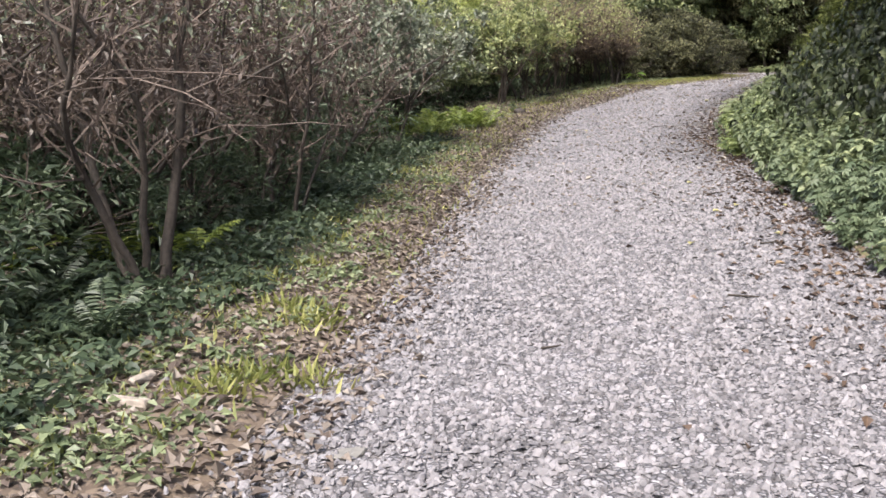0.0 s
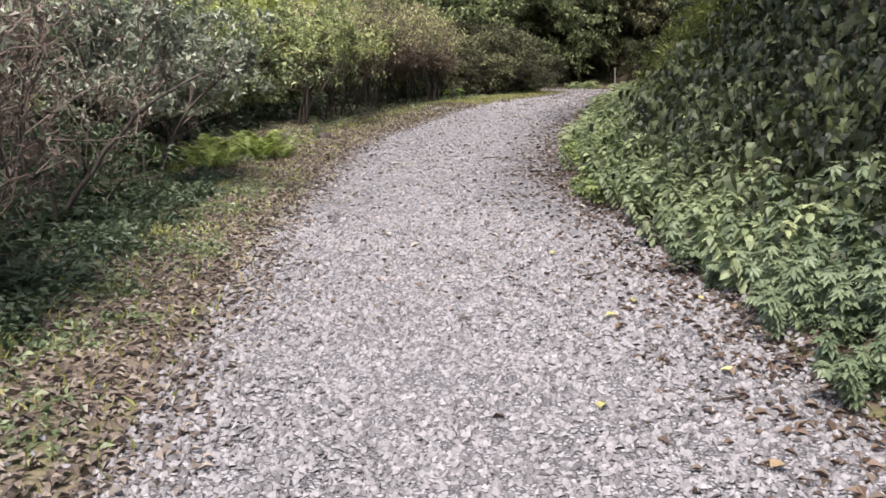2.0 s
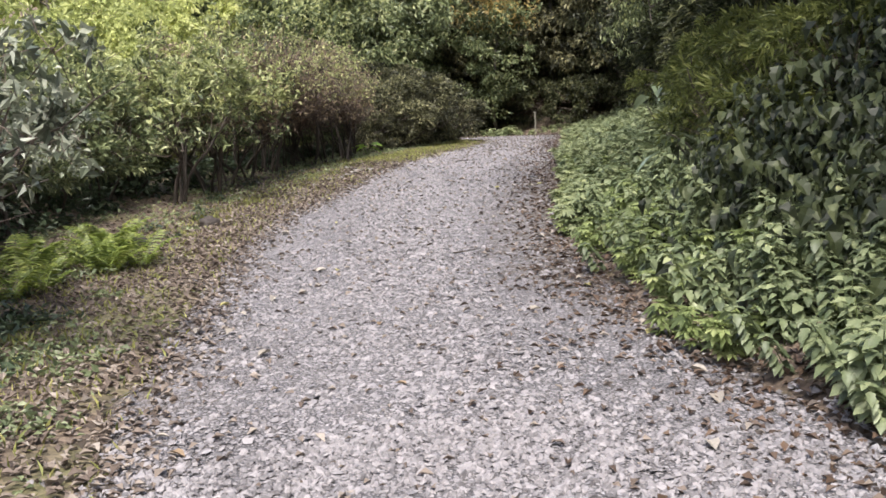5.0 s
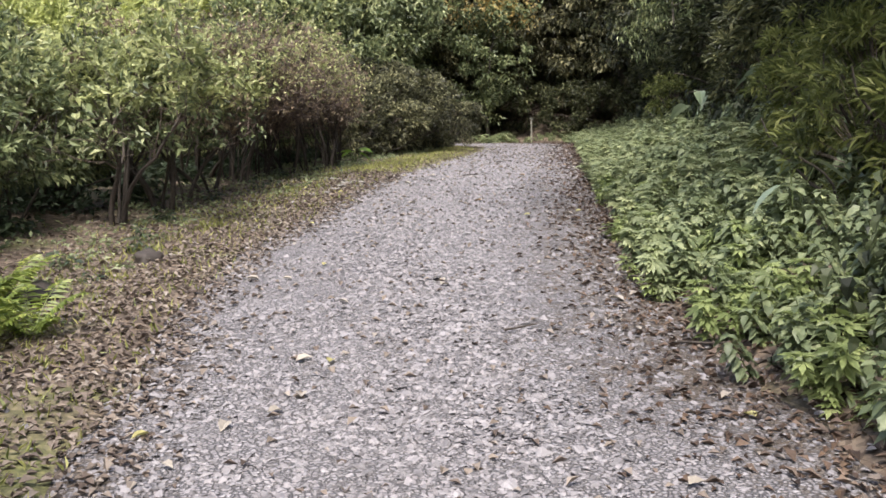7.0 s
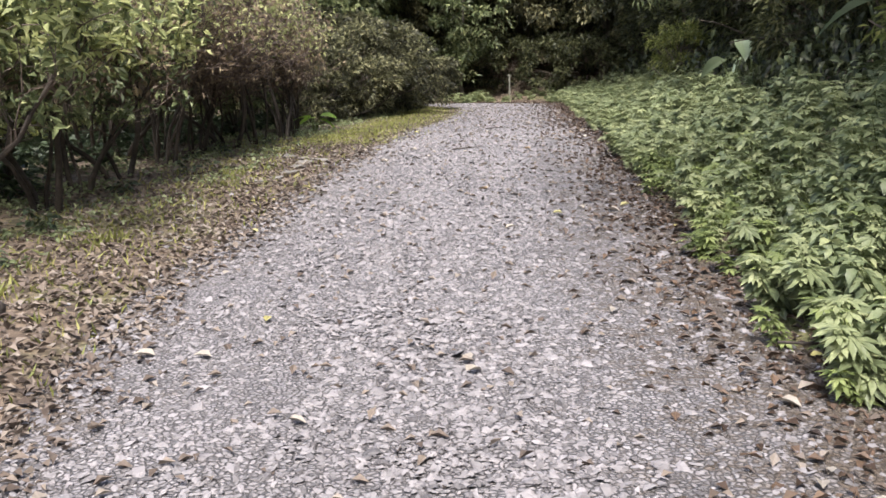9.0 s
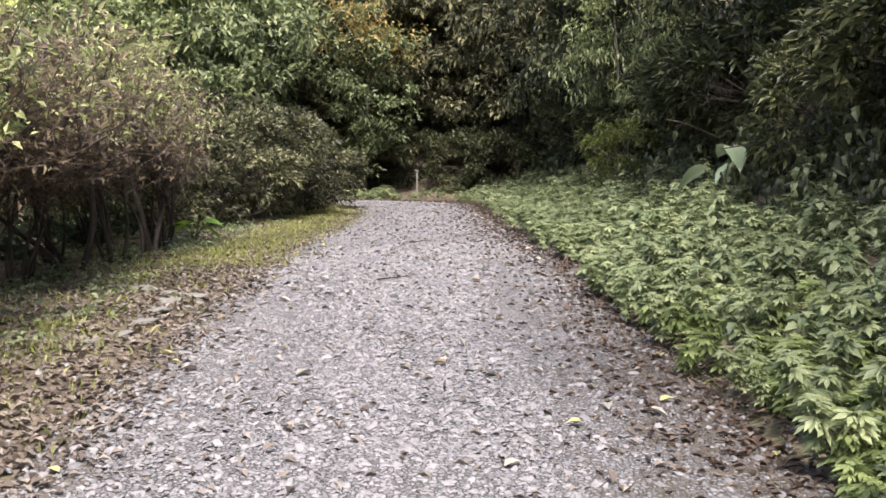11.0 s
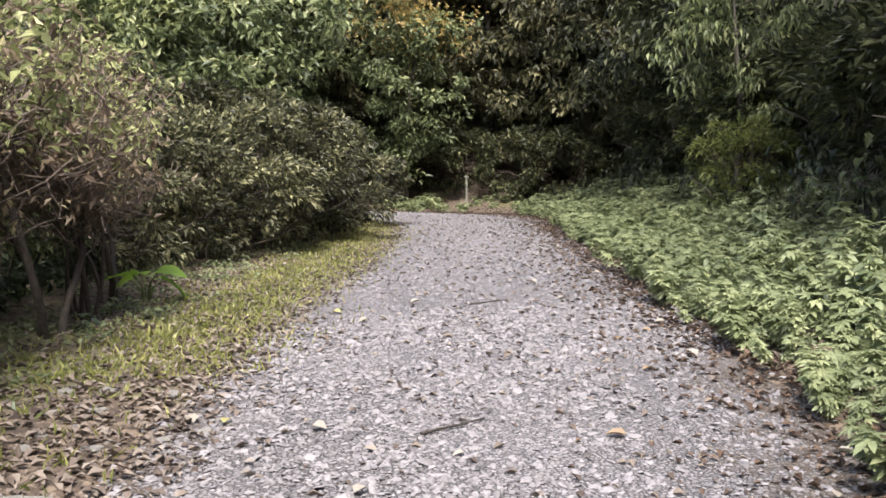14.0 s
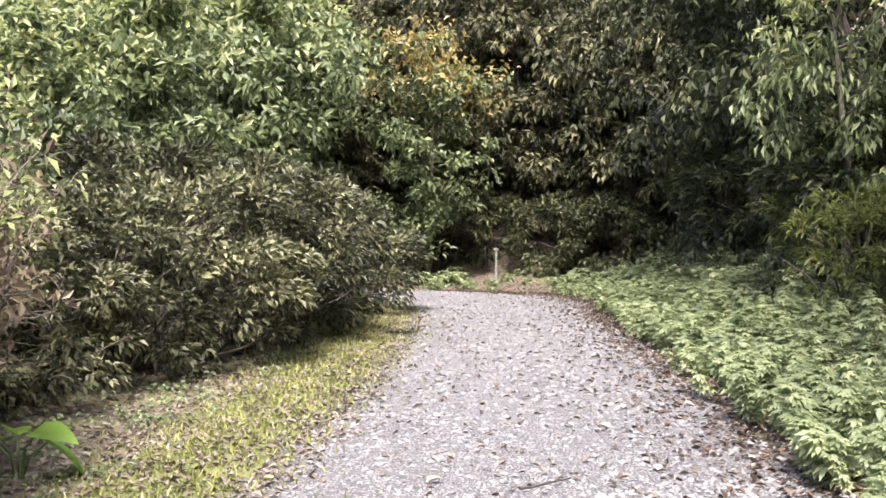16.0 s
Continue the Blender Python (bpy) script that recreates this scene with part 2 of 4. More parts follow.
# very pale stops: the sun on the valley side is in this colour
M_LIME = leaf_mat("sun_painted_lime_leaf", [(0.0, (0.17, 0.20, 0.07)), (0.4, (0.40, 0.44, 0.16)), (0.75, (0.62, 0.65, 0.28)), (1.0, (0.80, 0.78, 0.45))], 0.55, 0.45, 0.3)
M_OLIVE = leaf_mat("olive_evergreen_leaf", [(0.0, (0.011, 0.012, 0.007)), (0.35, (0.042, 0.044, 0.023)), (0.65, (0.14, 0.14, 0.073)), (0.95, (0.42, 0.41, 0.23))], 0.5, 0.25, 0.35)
M_BARELEAF = leaf_mat("withered_shrub_leaf", [(0.0, (0.040, 0.030, 0.025)), (0.5, (0.108, 0.077, 0.062)), (0.85, (0.20, 0.155, 0.12)), (1.0, (0.38, 0.345, 0.265))], 0.5, 0.2)
# pale upper stops put lit clumps into the dark woodland foliage
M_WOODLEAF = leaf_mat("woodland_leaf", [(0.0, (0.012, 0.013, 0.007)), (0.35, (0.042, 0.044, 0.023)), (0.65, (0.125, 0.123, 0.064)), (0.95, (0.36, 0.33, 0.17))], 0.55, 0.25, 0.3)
M_FERN = leaf_mat("fern_frond", [(0.0, (0.09, 0.13, 0.028)), (0.5, (0.22, 0.28, 0.06)), (1.0, (0.42, 0.45, 0.12))], 0.5, 0.4)
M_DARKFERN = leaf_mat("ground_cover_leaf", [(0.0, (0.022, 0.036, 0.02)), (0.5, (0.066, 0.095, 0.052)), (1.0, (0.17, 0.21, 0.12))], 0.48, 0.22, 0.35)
M_BIGLEAF = leaf_mat("elephant_ear_leaf", [(0.0, (0.170, 0.230, 0.128)), (1.0, (0.306, 0.357, 0.255))], 0.3, 0.25, 0.8)
M_BRIGHTBIG = leaf_mat("bright_broad_leaf", [(0.0, (0.16, 0.30, 0.03)), (1.0, (0.30, 0.46, 0.06))], 0.4, 0.45)
M_GRASS = leaf_mat("verge_grass", [(0.0, (0.13, 0.165, 0.045)), (0.5, (0.30, 0.315, 0.095)), (1.0, (0.54, 0.49, 0.21))], 0.6, 0.3)

# ---------------------------------------------------------------- shape of the land
rng = np.random.default_rng(11)
LEFT_Y = np.array([-12, 0, 2.9, 4.7, 8.5, 10.2, 12.6, 14, 16.7, 18.9, 20.5, 22.6, 24.8, 27.8, 30.7, 34, 37, 38.5, 40, 41.5, 43, 46, 50, 56])
LEFT_X = np.array([-1.3, -0.93, -0.74, -0.38, 0.12, 0.36, 0.71, 0.98, 1.55, 2.27, 3.1, 4.14, 5.15, 6.55, 8.1, 9.72, 11.0, 11.3, 11.3, 10.4, 9.0, 6.0, 2.5, -2.0])
RIGHT_Y = np.array([-12, 0, 5.65, 7.6, 8.8, 10.5, 12, 14.2, 16, 18, 19.5, 22.2, 24.4, 26.3, 29.9, 33.1, 37.0, 38.6, 40, 41.5, 43, 46, 50, 56])
RIGHT_X = np.array([1.9, 2.2, 2.6, 2.92, 3.12, 3.4, 3.6, 4.08, 4.64, 5.45, 6.1, 7.3, 8.35, 9.2, 11.0, 12.55, 14.35, 15.2, 15.1, 14.1, 12.6, 9.6, 6.2, 1.8])
DIP_Y = np.array([-30, 0, 4, 8, 12, 16, 20, 24, 28, 32, 36, 43, 60, 400])
DIP_Z = np.array([0, 0, -0.02, -0.08, -0.12, -0.10, 0.0, 0.09, -0.01, -0.14, -0.26, -0.45, -0.55, -0.55])
_fine = np.arange(-14, 60, 0.25)


def _smooth(xs, ys, width=7):
    v = np.interp(_fine, xs, ys)
    k = np.ones(width) / width
    return np.convolve(np.pad(v, width // 2, mode="edge"), k, mode="valid")


_L, _R, _Z = _smooth(LEFT_Y, LEFT_X), _smooth(RIGHT_Y, RIGHT_X), _smooth(DIP_Y, DIP_Z, 13)
_COS = np.cos(np.arctan(np.gradient(_smooth(LEFT_Y, 0.5 * (LEFT_X + np.interp(LEFT_Y, RIGHT_Y, RIGHT_X)), 17), 0.25)))


def xl(y):
    return np.interp(y, _fine, _L)


def xr(y):
    return np.interp(y, _fine, _R)


def base_z(y):
    return np.interp(y, _fine, _Z)


def lateral(y):
    return np.interp(y, _fine, _COS)


def smoothstep(a, b, x):
    t = np.clip((x - a) / (b - a), 0, 1)
    return t * t * (3 - 2 * t)


BANK_D = np.array([-1, 0, 0.5, 1.2, 2.0, 3.0, 4.5, 7.0, 14, 60])
BANK_NEAR = np.array([0, 0.04, 0.22, 0.60, 1.7, 3.2, 4.6, 6.0, 8, 20])
BANK_MID = np.array([0, 0.03, 0.14, 0.38, 0.75, 1.5, 3.6, 5.5, 8, 20])
BANK_FAR = np.array([0, 0.03, 0.08, 0.20, 0.45, 1.2, 3.2, 5.2, 8, 20])


def wobble(x, y):
    return 0.5 * np.sin(1.3 * x + 0.7 * y) * np.sin(0.9 * y - 0.4 * x + 1.0) + 0.3 * np.sin(2.9 * x + 1.1) * np.sin(3.3 * y + 0.6) + 0.2 * np.sin(6.1 * x - 2.0 * y)


def land(x, y):
    """Height of the ground."""
    x, y = np.asarray(x, float), np.asarray(y, float)
    c = lateral(y)
    dr, dl = (x - xr(y)) * c - 3.2 * smoothstep(39.0, 41.5, y), (xl(y) - x) * c
    z = base_z(y)
    n, m, f = (np.interp(dr, BANK_D, b) for b in (BANK_NEAR, BANK_MID, BANK_FAR))
    a, b = smoothstep(11, 16, y), smoothstep(18, 24, y)
    z = z + (n * (1 - a) + m * a) * (1 - b) + f * b
    z = z + np.where(dl > 0, 0.05 * smoothstep(0, 0.5, dl) + 0.03 * wobble(x, y) * smoothstep(0.1, 1.0, dl) - 0.5 * smoothstep(3, 9, dl), 0)
    hill = 0.42 * np.clip(dl - 9, 0, None)
    z = z + np.where(dl > 9, np.minimum(hill, 16 + 0.05 * dl), 0)
    z = z + np.where(dr > 0.3, 0.10 * wobble(1.5 * x, 1.5 * y), 0)
    z = z + 0.55 * np.clip(y - 58, 0, 45)
    return z


def part(name, me, parent, label=""):
    ob = new(name, me)
    ob.parent = parent
    if label:
        ob["label"] = label
    return ob


def mesh_np(name, verts, faces, mat, smooth=False):
    """A mesh out of arrays: verts (n, 3), faces (m, k)."""
    verts, faces = np.asarray(verts, np.float32).reshape(-1, 3), np.asarray(faces, np.int32)
    me = bpy.data.meshes.new(name)
    me.vertices.add(len(verts))
    me.vertices.foreach_set("co", verts.ravel())
    me.loops.add(faces.size)
    me.loops.foreach_set("vertex_index", faces.ravel())
    me.polygons.add(len(faces))
    me.polygons.foreach_set("loop_start", np.arange(0, faces.size, faces.shape[1], dtype=np.int32))
    me.polygons.foreach_set("use_smooth", np.full(len(faces), smooth))
    me.materials.append(mat)
    me.update(calc_edges=True)
    return me


def unit(v):
    return v / np.maximum(np.linalg.norm(v, axis=-1, keepdims=True), 1e-6)


def leaves(pos, axis, normal, length, ratio=0.45, fold=0.18, droop=0.2, rich=True, lobed=False):
    """Leaf blades: each a folded, drooping, pointed oval. Returns verts and triangles."""
    n = len(pos)
    axis = unit(axis)
    normal = unit(normal - (normal * axis).sum(-1, keepdims=True) * axis)
    side = np.cross(axis, normal)
    L = np.broadcast_to(np.asarray(length, float).reshape(-1, 1), (n, 1))

    def at(u, w, h):
        return pos + axis * L * u + side * L * w + normal * L * h
    r = ratio
    if lobed:
        v = np.stack([at(0, 0, 0), at(0.45, 0, -0.02), at(1, 0, -droop), at(0.26, r * 0.52, fold * r), at(0.40, r * 0.36, fold * r * 0.6), at(0.58, r * 0.44, fold * r - droop * 0.3),
                      at(0.26, -r * 0.52, fold * r), at(0.40, -r * 0.36, fold * r * 0.6), at(0.58, -r * 0.44, fold * r - droop * 0.3)], 1)
        t = np.array([[0, 4, 3], [0, 1, 4], [1, 5, 4], [1, 2, 5], [0, 6, 7], [0, 7, 1], [1, 7, 8], [1, 8, 2]])
    elif rich:
        v = np.stack([at(0, 0, 0), at(0.5, 0, -0.02), at(1, 0, -droop), at(0.22, r * 0.5, fold * r), at(0.62, r * 0.42, fold * r - droop * 0.3),
                      at(0.22, -r * 0.5, fold * r), at(0.62, -r * 0.42, fold * r - droop * 0.3)], 1)
        t = np.array([[0, 1, 3], [1, 4, 3], [1, 2, 4], [0, 5, 1], [1, 5, 6], [1, 6, 2]])
    else:
        v = np.stack([at(0, 0, 0), at(0.45, r * 0.5, fold * r), at(1, 0, -droop), at(0.45, -r * 0.5, fold * r)], 1)
        t = np.array([[0, 2, 1], [0, 3, 2]])
    k = v.shape[1]
    f = (t[None] + (np.arange(n) * k)[:, None, None]).reshape(-1, 3)
    return v.reshape(-1, 3), f


def divided(pos, axis, normal, length, droop=0.25):
    """Deeply cut leaves: five pointed lobes spread from one base. Returns verts and triangles."""
    n = len(pos)
    axis = unit(axis)
    normal = unit(normal - (normal * axis).sum(-1, keepdims=True) * axis)
    side = np.cross(axis, normal)
    L = np.broadcast_to(np.asarray(length, float).reshape(-1, 1), (n, 1))
    vs, ts = [pos], []
    for k, (ang, far) in enumerate(((-1.35, 0.55), (-0.68, 0.82), (0.0, 1.0), (0.68, 0.82), (1.35, 0.55))):
        for u, w in ((0.55, 0.17), (1.0, 0.0), (0.55, -0.17)):
            a, b = far * (u * math.cos(ang) - w * math.sin(ang)), far * (u * math.sin(ang) + w * math.cos(ang))
            vs.append(pos + L * (axis * a + side * b - normal * (droop * far * u * u)))
        o = 1 + 3 * k
        ts += [[0, o + 1, o], [0, o + 2, o + 1]]
    v = np.stack(vs, 1)
    f = (np.array(ts)[None] + (np.arange(n) * v.shape[1])[:, None, None]).reshape(-1, 3)
    return v.reshape(-1, 3), f


def join(pieces):
    vs, fs, o = [], [], 0
    for v, f in pieces:
        vs.append(v)
        fs.append(f + o)
        o += len(v)
    return np.concatenate(vs), np.concatenate(fs)


def tube(pts, radii, sides=6):
    """A tapered, bending round limb along pts. Quads; closed by a tiny last ring."""
    pts = np.asarray(pts, float)
    d = np.gradient(pts, axis=0)
    d = unit(d)
    ref = np.where(np.abs(d[:, 2:3]) > 0.9, np.array([[1.0, 0, 0]]), np.array([[0, 0, 1.0]]))
    a = unit(np.cross(d, ref))
    b = np.cross(d, a)
    ang = np.arange(sides) * 2 * np.pi / sides
    ring = a[:, None] * np.cos(ang)[None, :, None] + b[:, None] * np.sin(ang)[None, :, None]
    v = pts[:, None] + ring * np.asarray(radii)[:, None, None]
    i = np.arange(len(pts) - 1)[:, None] * sides + np.arange(sides)[None]
    j = np.arange(len(pts) - 1)[:, None] * sides + (np.arange(sides)[None] + 1) % sides
    f = np.stack([i, j, j + sides, i + sides], -1).reshape(-1, 4)
    return v.reshape(-1, 3), f


def twigs(a, b, ra, rb):
    """Many thin straight three-sided twigs from a to b. Quads."""
    d = unit(b - a)
    ref = np.where(np.abs(d[:, 2:3]) > 0.9, np.array([[1.0, 0, 0]]), np.array([[0, 0, 1.0]]))
    s = unit(np.cross(d, ref))
    t = np.cross(d, s)
    ang = np.arange(3) * 2 * np.pi / 3
    ring = s[:, None] * np.cos(ang)[None, :, None] + t[:, None] * np.sin(ang)[None, :, None]
    v = np.concatenate([a[:, None] + ring * np.reshape(ra, (-1, 1, 1)), b[:, None] + ring * np.reshape(rb, (-1, 1, 1))], 1)
    q = np.array([[0, 1, 4, 3], [1, 2, 5, 4], [2, 0, 3, 5]])
    f = (q[None] + (np.arange(len(a)) * 6)[:, None, None]).reshape(-1, 4)
    return v.reshape(-1, 3), f


def rand_dir(n, up=0.0):
    v = rng.normal(size=(n, 3))
    v[:, 2] += up
    return unit(v)


# ---------------------------------------------------------------- ground and road
def build_ground():
    xs = np.concatenate([[-600, -300, -160, -100], np.arange(-70, -12, 2.0), np.arange(-12, -3, 0.6), np.arange(-3, 20, 0.2), np.arange(20, 40, 1.5), [45, 60, 100, 200, 600]])
    ys = np.concatenate([[-600, -200, -80, -40], np.arange(-20, -4, 1.5), np.arange(-4, 48, 0.25), np.arange(48, 110, 2.0), [130, 200, 600]])
    X, Y = np.meshgrid(xs, ys)
    Z = land(X, Y)
    inside = (X > xl(Y) - 0.12) & (X < xr(Y) + 0.05) & (Y < 56)
    Z = np.where(inside, base_z(Y) - 0.03, Z)
    v = np.stack([X, Y, Z], -1).reshape(-1, 3)
    nx, ny = len(xs), len(ys)
    i = (np.arange(ny - 1)[:, None] * nx + np.arange(nx - 1)[None]).ravel()
    f = np.stack([i, i + 1, i + nx + 1, i + nx], -1)
    ob = new("ground", mesh_np("ground", v, f, M_SOIL, True))
    dl = (xl(Y) - X) * lateral(Y)
    moss = smoothstep(25.5, 28, Y) * smoothstep(1.3, 0.5, dl) * (dl > -0.4) + 0.5 * smoothstep(9, 12, dl)
    ob.data.attributes.new("moss", "FLOAT", "POINT").data.foreach_set("value", moss.ravel().astype(np.float32))
    tagged(ob, "dark forest floor of soil, moss and crumbled brown leaves", "ground", kind="structure")


def build_road():
    ys = np.arange(-11, 55, 0.15)
    us = np.linspace(0, 1, 25)
    wl = 0.10 * np.sin(ys * 2.1) * np.sin(ys * 0.83 + 1) + 0.05 * np.sin(ys * 6.3 + 0.4)
    wr = 0.08 * np.sin(ys * 1.7 + 2) * np.sin(ys * 0.71) + 0.05 * np.sin(ys * 5.1)
    a, b = xl(ys) + wl - 0.3, xr(ys) + wr + 0.2
    X = a[:, None] + (b - a)[:, None] * us[None]
    Y = np.repeat(ys[:, None], len(us), 1)
    crown = 0.05 * (1 - (2 * us - 1) ** 2)[None] - 0.012
    Z = np.where((us < 0.001) | (us > 0.999), -0.06, 0.0)[None] + base_z(Y) + crown + 0.008 * wobble(X * 2.2, Y * 2.2) * (np.abs(2 * us - 1) < 0.97)[None]
    v = np.stack([X, Y, Z], -1).reshape(-1, 3)
    nx, ny = len(us), len(ys)
    i = (np.arange(ny - 1)[:, None] * nx + np.arange(nx - 1)[None]).ravel()
    f = np.stack([i, i + 1, i + nx + 1, i + nx], -1)
    ob = new("road", mesh_np("road", v, f, M_GRAVEL, True))
    inner = np.minimum((X - a[:, None]) * 0.8, (b[:, None] - X) * (1.3 - 0.92 * smoothstep(11, 15, ys) * smoothstep(28, 22, ys))[:, None])
    ob.data.attributes.new("inner", "FLOAT", "POINT").data.foreach_set("value", inner.ravel().astype(np.float32))
    tagged(ob, "pale grey crushed-stone footpath, slightly crowned", "gravel path", kind="structure")


def road_z(x, y):
    a, b = xl(y) - 0.3, xr(y) + 0.2
    u = np.clip((x - a) / (b - a), 0, 1)
    return np.where((x > a) & (x < b), np.maximum(base_z(y) + 0.05 * (1 - (2 * u - 1) ** 2) - 0.012, land(x, y) - 0.03 * (x > xl(y)) * (x < xr(y))), land(x, y))


CHIP = np.array([[1, .2, .1], [.35, .9, .0], [-.6, .8, .1], [-1, -.1, 0], [-.4, -.9, .1], [.6, -.8, 0],
                 [.55, .15, .9], [-.1, .5, 1.0], [-.55, -.1, .85], [.1, -.45, .95]], float)
CHIP_F = np.array([[0, 1, 6], [1, 7, 6], [1, 2, 7], [2, 8, 7], [2, 3, 8], [3, 4, 8], [4, 9, 8], [4, 5, 9], [5, 6, 9], [5, 0, 6], [6, 7, 8], [6, 8, 9]])


def chips(x, y, z, size, flat, shape=CHIP, tri=CHIP_F):
    n = len(x)
    v = shape[None] * (1 + 0.28 * rng.normal(size=(n, len(shape), 1))) * np.stack([size, size * rng.uniform(0.55, 1, n), size * flat], -1)[:, None]
    a = rng.uniform(0, 2 * np.pi, n)
    tilt = rng.normal(0, 0.22, (n, 2))
    c, s = np.cos(a)[:, None], np.sin(a)[:, None]
    vx, vy = v[..., 0] * c - v[..., 1] * s, v[..., 0] * s + v[..., 1] * c
    vz = v[..., 2] + vx * tilt[:, :1] + vy * tilt[:, 1:]
    out = np.stack([vx + x[:, None], vy + y[:, None], vz + z[:, None]], -1)
    f = (tri[None] + (np.arange(n) * len(shape))[:, None, None]).reshape(-1, 3)
    return out.reshape(-1, 3), f


def build_gravel():
    """Loose stones over the road: small and crowded at the start, flat slaty chips further on."""
    n1, n2, n3 = 32000, 42000, 14000
    y = np.concatenate([rng.uniform(2.0, 11.5, n1), rng.uniform(10.0, 27, n2), rng.uniform(25, 44, n3)])
    u = np.concatenate([rng.beta(1.1, 1.1, n1), rng.beta(1.1, 1.1, n2), rng.beta(1.1, 1.1, n3)])
    x = xl(y) - 0.12 + (xr(y) - xl(y) + 0.2) * u - np.abs(rng.normal(0, 0.35, len(y))) * (rng.random(len(y)) < 0.08) * (u < 0.5)
    x = np.where((y > 11) & (y < 25) & (u > 0.68) & (rng.random(len(y)) < 0.6), x - 1.3, x)
    size = np.concatenate([rng.uniform(0.010, 0.022, n1), rng.uniform(0.009, 0.021, n2) * (1 + 0.6 * (rng.random(n2) > 0.92)), rng.uniform(0.012, 0.026, n3)])
    flat = np.concatenate([rng.uniform(0.45, 0.8, n1), rng.uniform(0.22, 0.5, n2), rng.uniform(0.22, 0.4, n3)])
    ob = new("gravel", mesh_np("gravel", *chips(x, y, road_z(x, y) + 0.001, size, flat), M_STONES))
    tagged(ob, "loose pale grey crushed stones lying on the path", "gravel", kind="stuff")


def litter_mesh(name, x, y, mat, label):
    n = len(x)
    z = road_z(x, y) + 0.006 + 0.012 * rng.random(n)
    ax = rand_dir(n)
    ax[:, 2] *= 0.25
    v, f = leaves(np.stack([x, y, z], -1), ax, rand_dir(n, 6.0), rng.uniform(0.028, 0.075, n), 0.58, 0.35, 0.15, rich=False)
    tagged(new(name, mesh_np(name, v, f, mat)), label, "leaf litter", kind="stuff")


def build_litter():
    """Dry leaves: a wide belt on the verge, a damp one under the bank, a thin scatter on the path."""
    n1, n2, n3 = 36000, 17000, 3200
    y1 = rng.uniform(1.5, 40, n1)
    x1 = xl(y1) + 0.12 - np.abs(rng.normal(0, 1.25, n1)) + 0.12 * rng.normal(size=n1)
    y2 = rng.uniform(3, 42, n2)
    x2 = xr(y2) + 0.45 - np.abs(rng.normal(0, 0.55, n2))
    y3 = rng.uniform(8, 40, n3)
    x3 = xl(y3) + (xr(y3) - xl(y3)) * rng.random(n3)
    y4 = rng.uniform(39.5, 46, 2500)
    x4 = rng.uniform(11, 18, 2500)
    off = (x4 > xr(y4) - 0.3)
    litter_mesh("leaf_litter", np.concatenate([x1, x3]), np.concatenate([y1, y3]), M_LITTER, "brown dry fallen leaves littering the verge and path")
    litter_mesh("leaf_litter", np.concatenate([x2, x4[off]]), np.concatenate([y2, y4[off]]), M_DAMP, "damp reddish-brown dead leaves along the foot of the bank")


def blades(n, xf, yr, h, name, mat, label, lean=0.5):
    y = rng.uniform(*yr, n)
    x = xf(y)
    p = np.stack([x, y, land(x, y) - 0.005], -1)
    ax = rand_dir(n, 0.8 / max(lean, 0.1))
    v, f = leaves(p, ax, rand_dir(n), h * rng.uniform(0.5, 1.2, n), 0.12, 0.1, 0.35, rich=False)
    tagged(new(name, mesh_np(name, v, f, mat)), label, "grass", kind="stuff")


build_ground()
build_road()
build_gravel()
build_litter()
# ---------------------------------------------------------------- plants
def root(name, label, category, group=""):
    return tagged(new(name), label, category, group)


def spot(x, y, turn=0.0, size=1.0, sink=0.02, tilt=0.0):
    return pose(x, y, float(road_z(np.array(x), np.array(y))) - sink, tilt, 0, turn) @ Matrix.Scale(size, 4)


def plant_out(proto, spots):
    """Stand the first one at the first spot and copies at the others."""
    for m in spots[1:]:
        copy_thing(proto, m)
    proto.matrix_basis = spots[0]


def wander(start, heading, length, n, bend, lift=0.0):
    pts, d = [np.asarray(start, float)], unit(np.asarray(heading, float))
    for _ in range(n):
        d = unit(d + rng.normal(0, bend, 3) + np.array([0, 0, lift]))
        pts.append(pts[-1] + d * length / n)
    return np.array(pts)


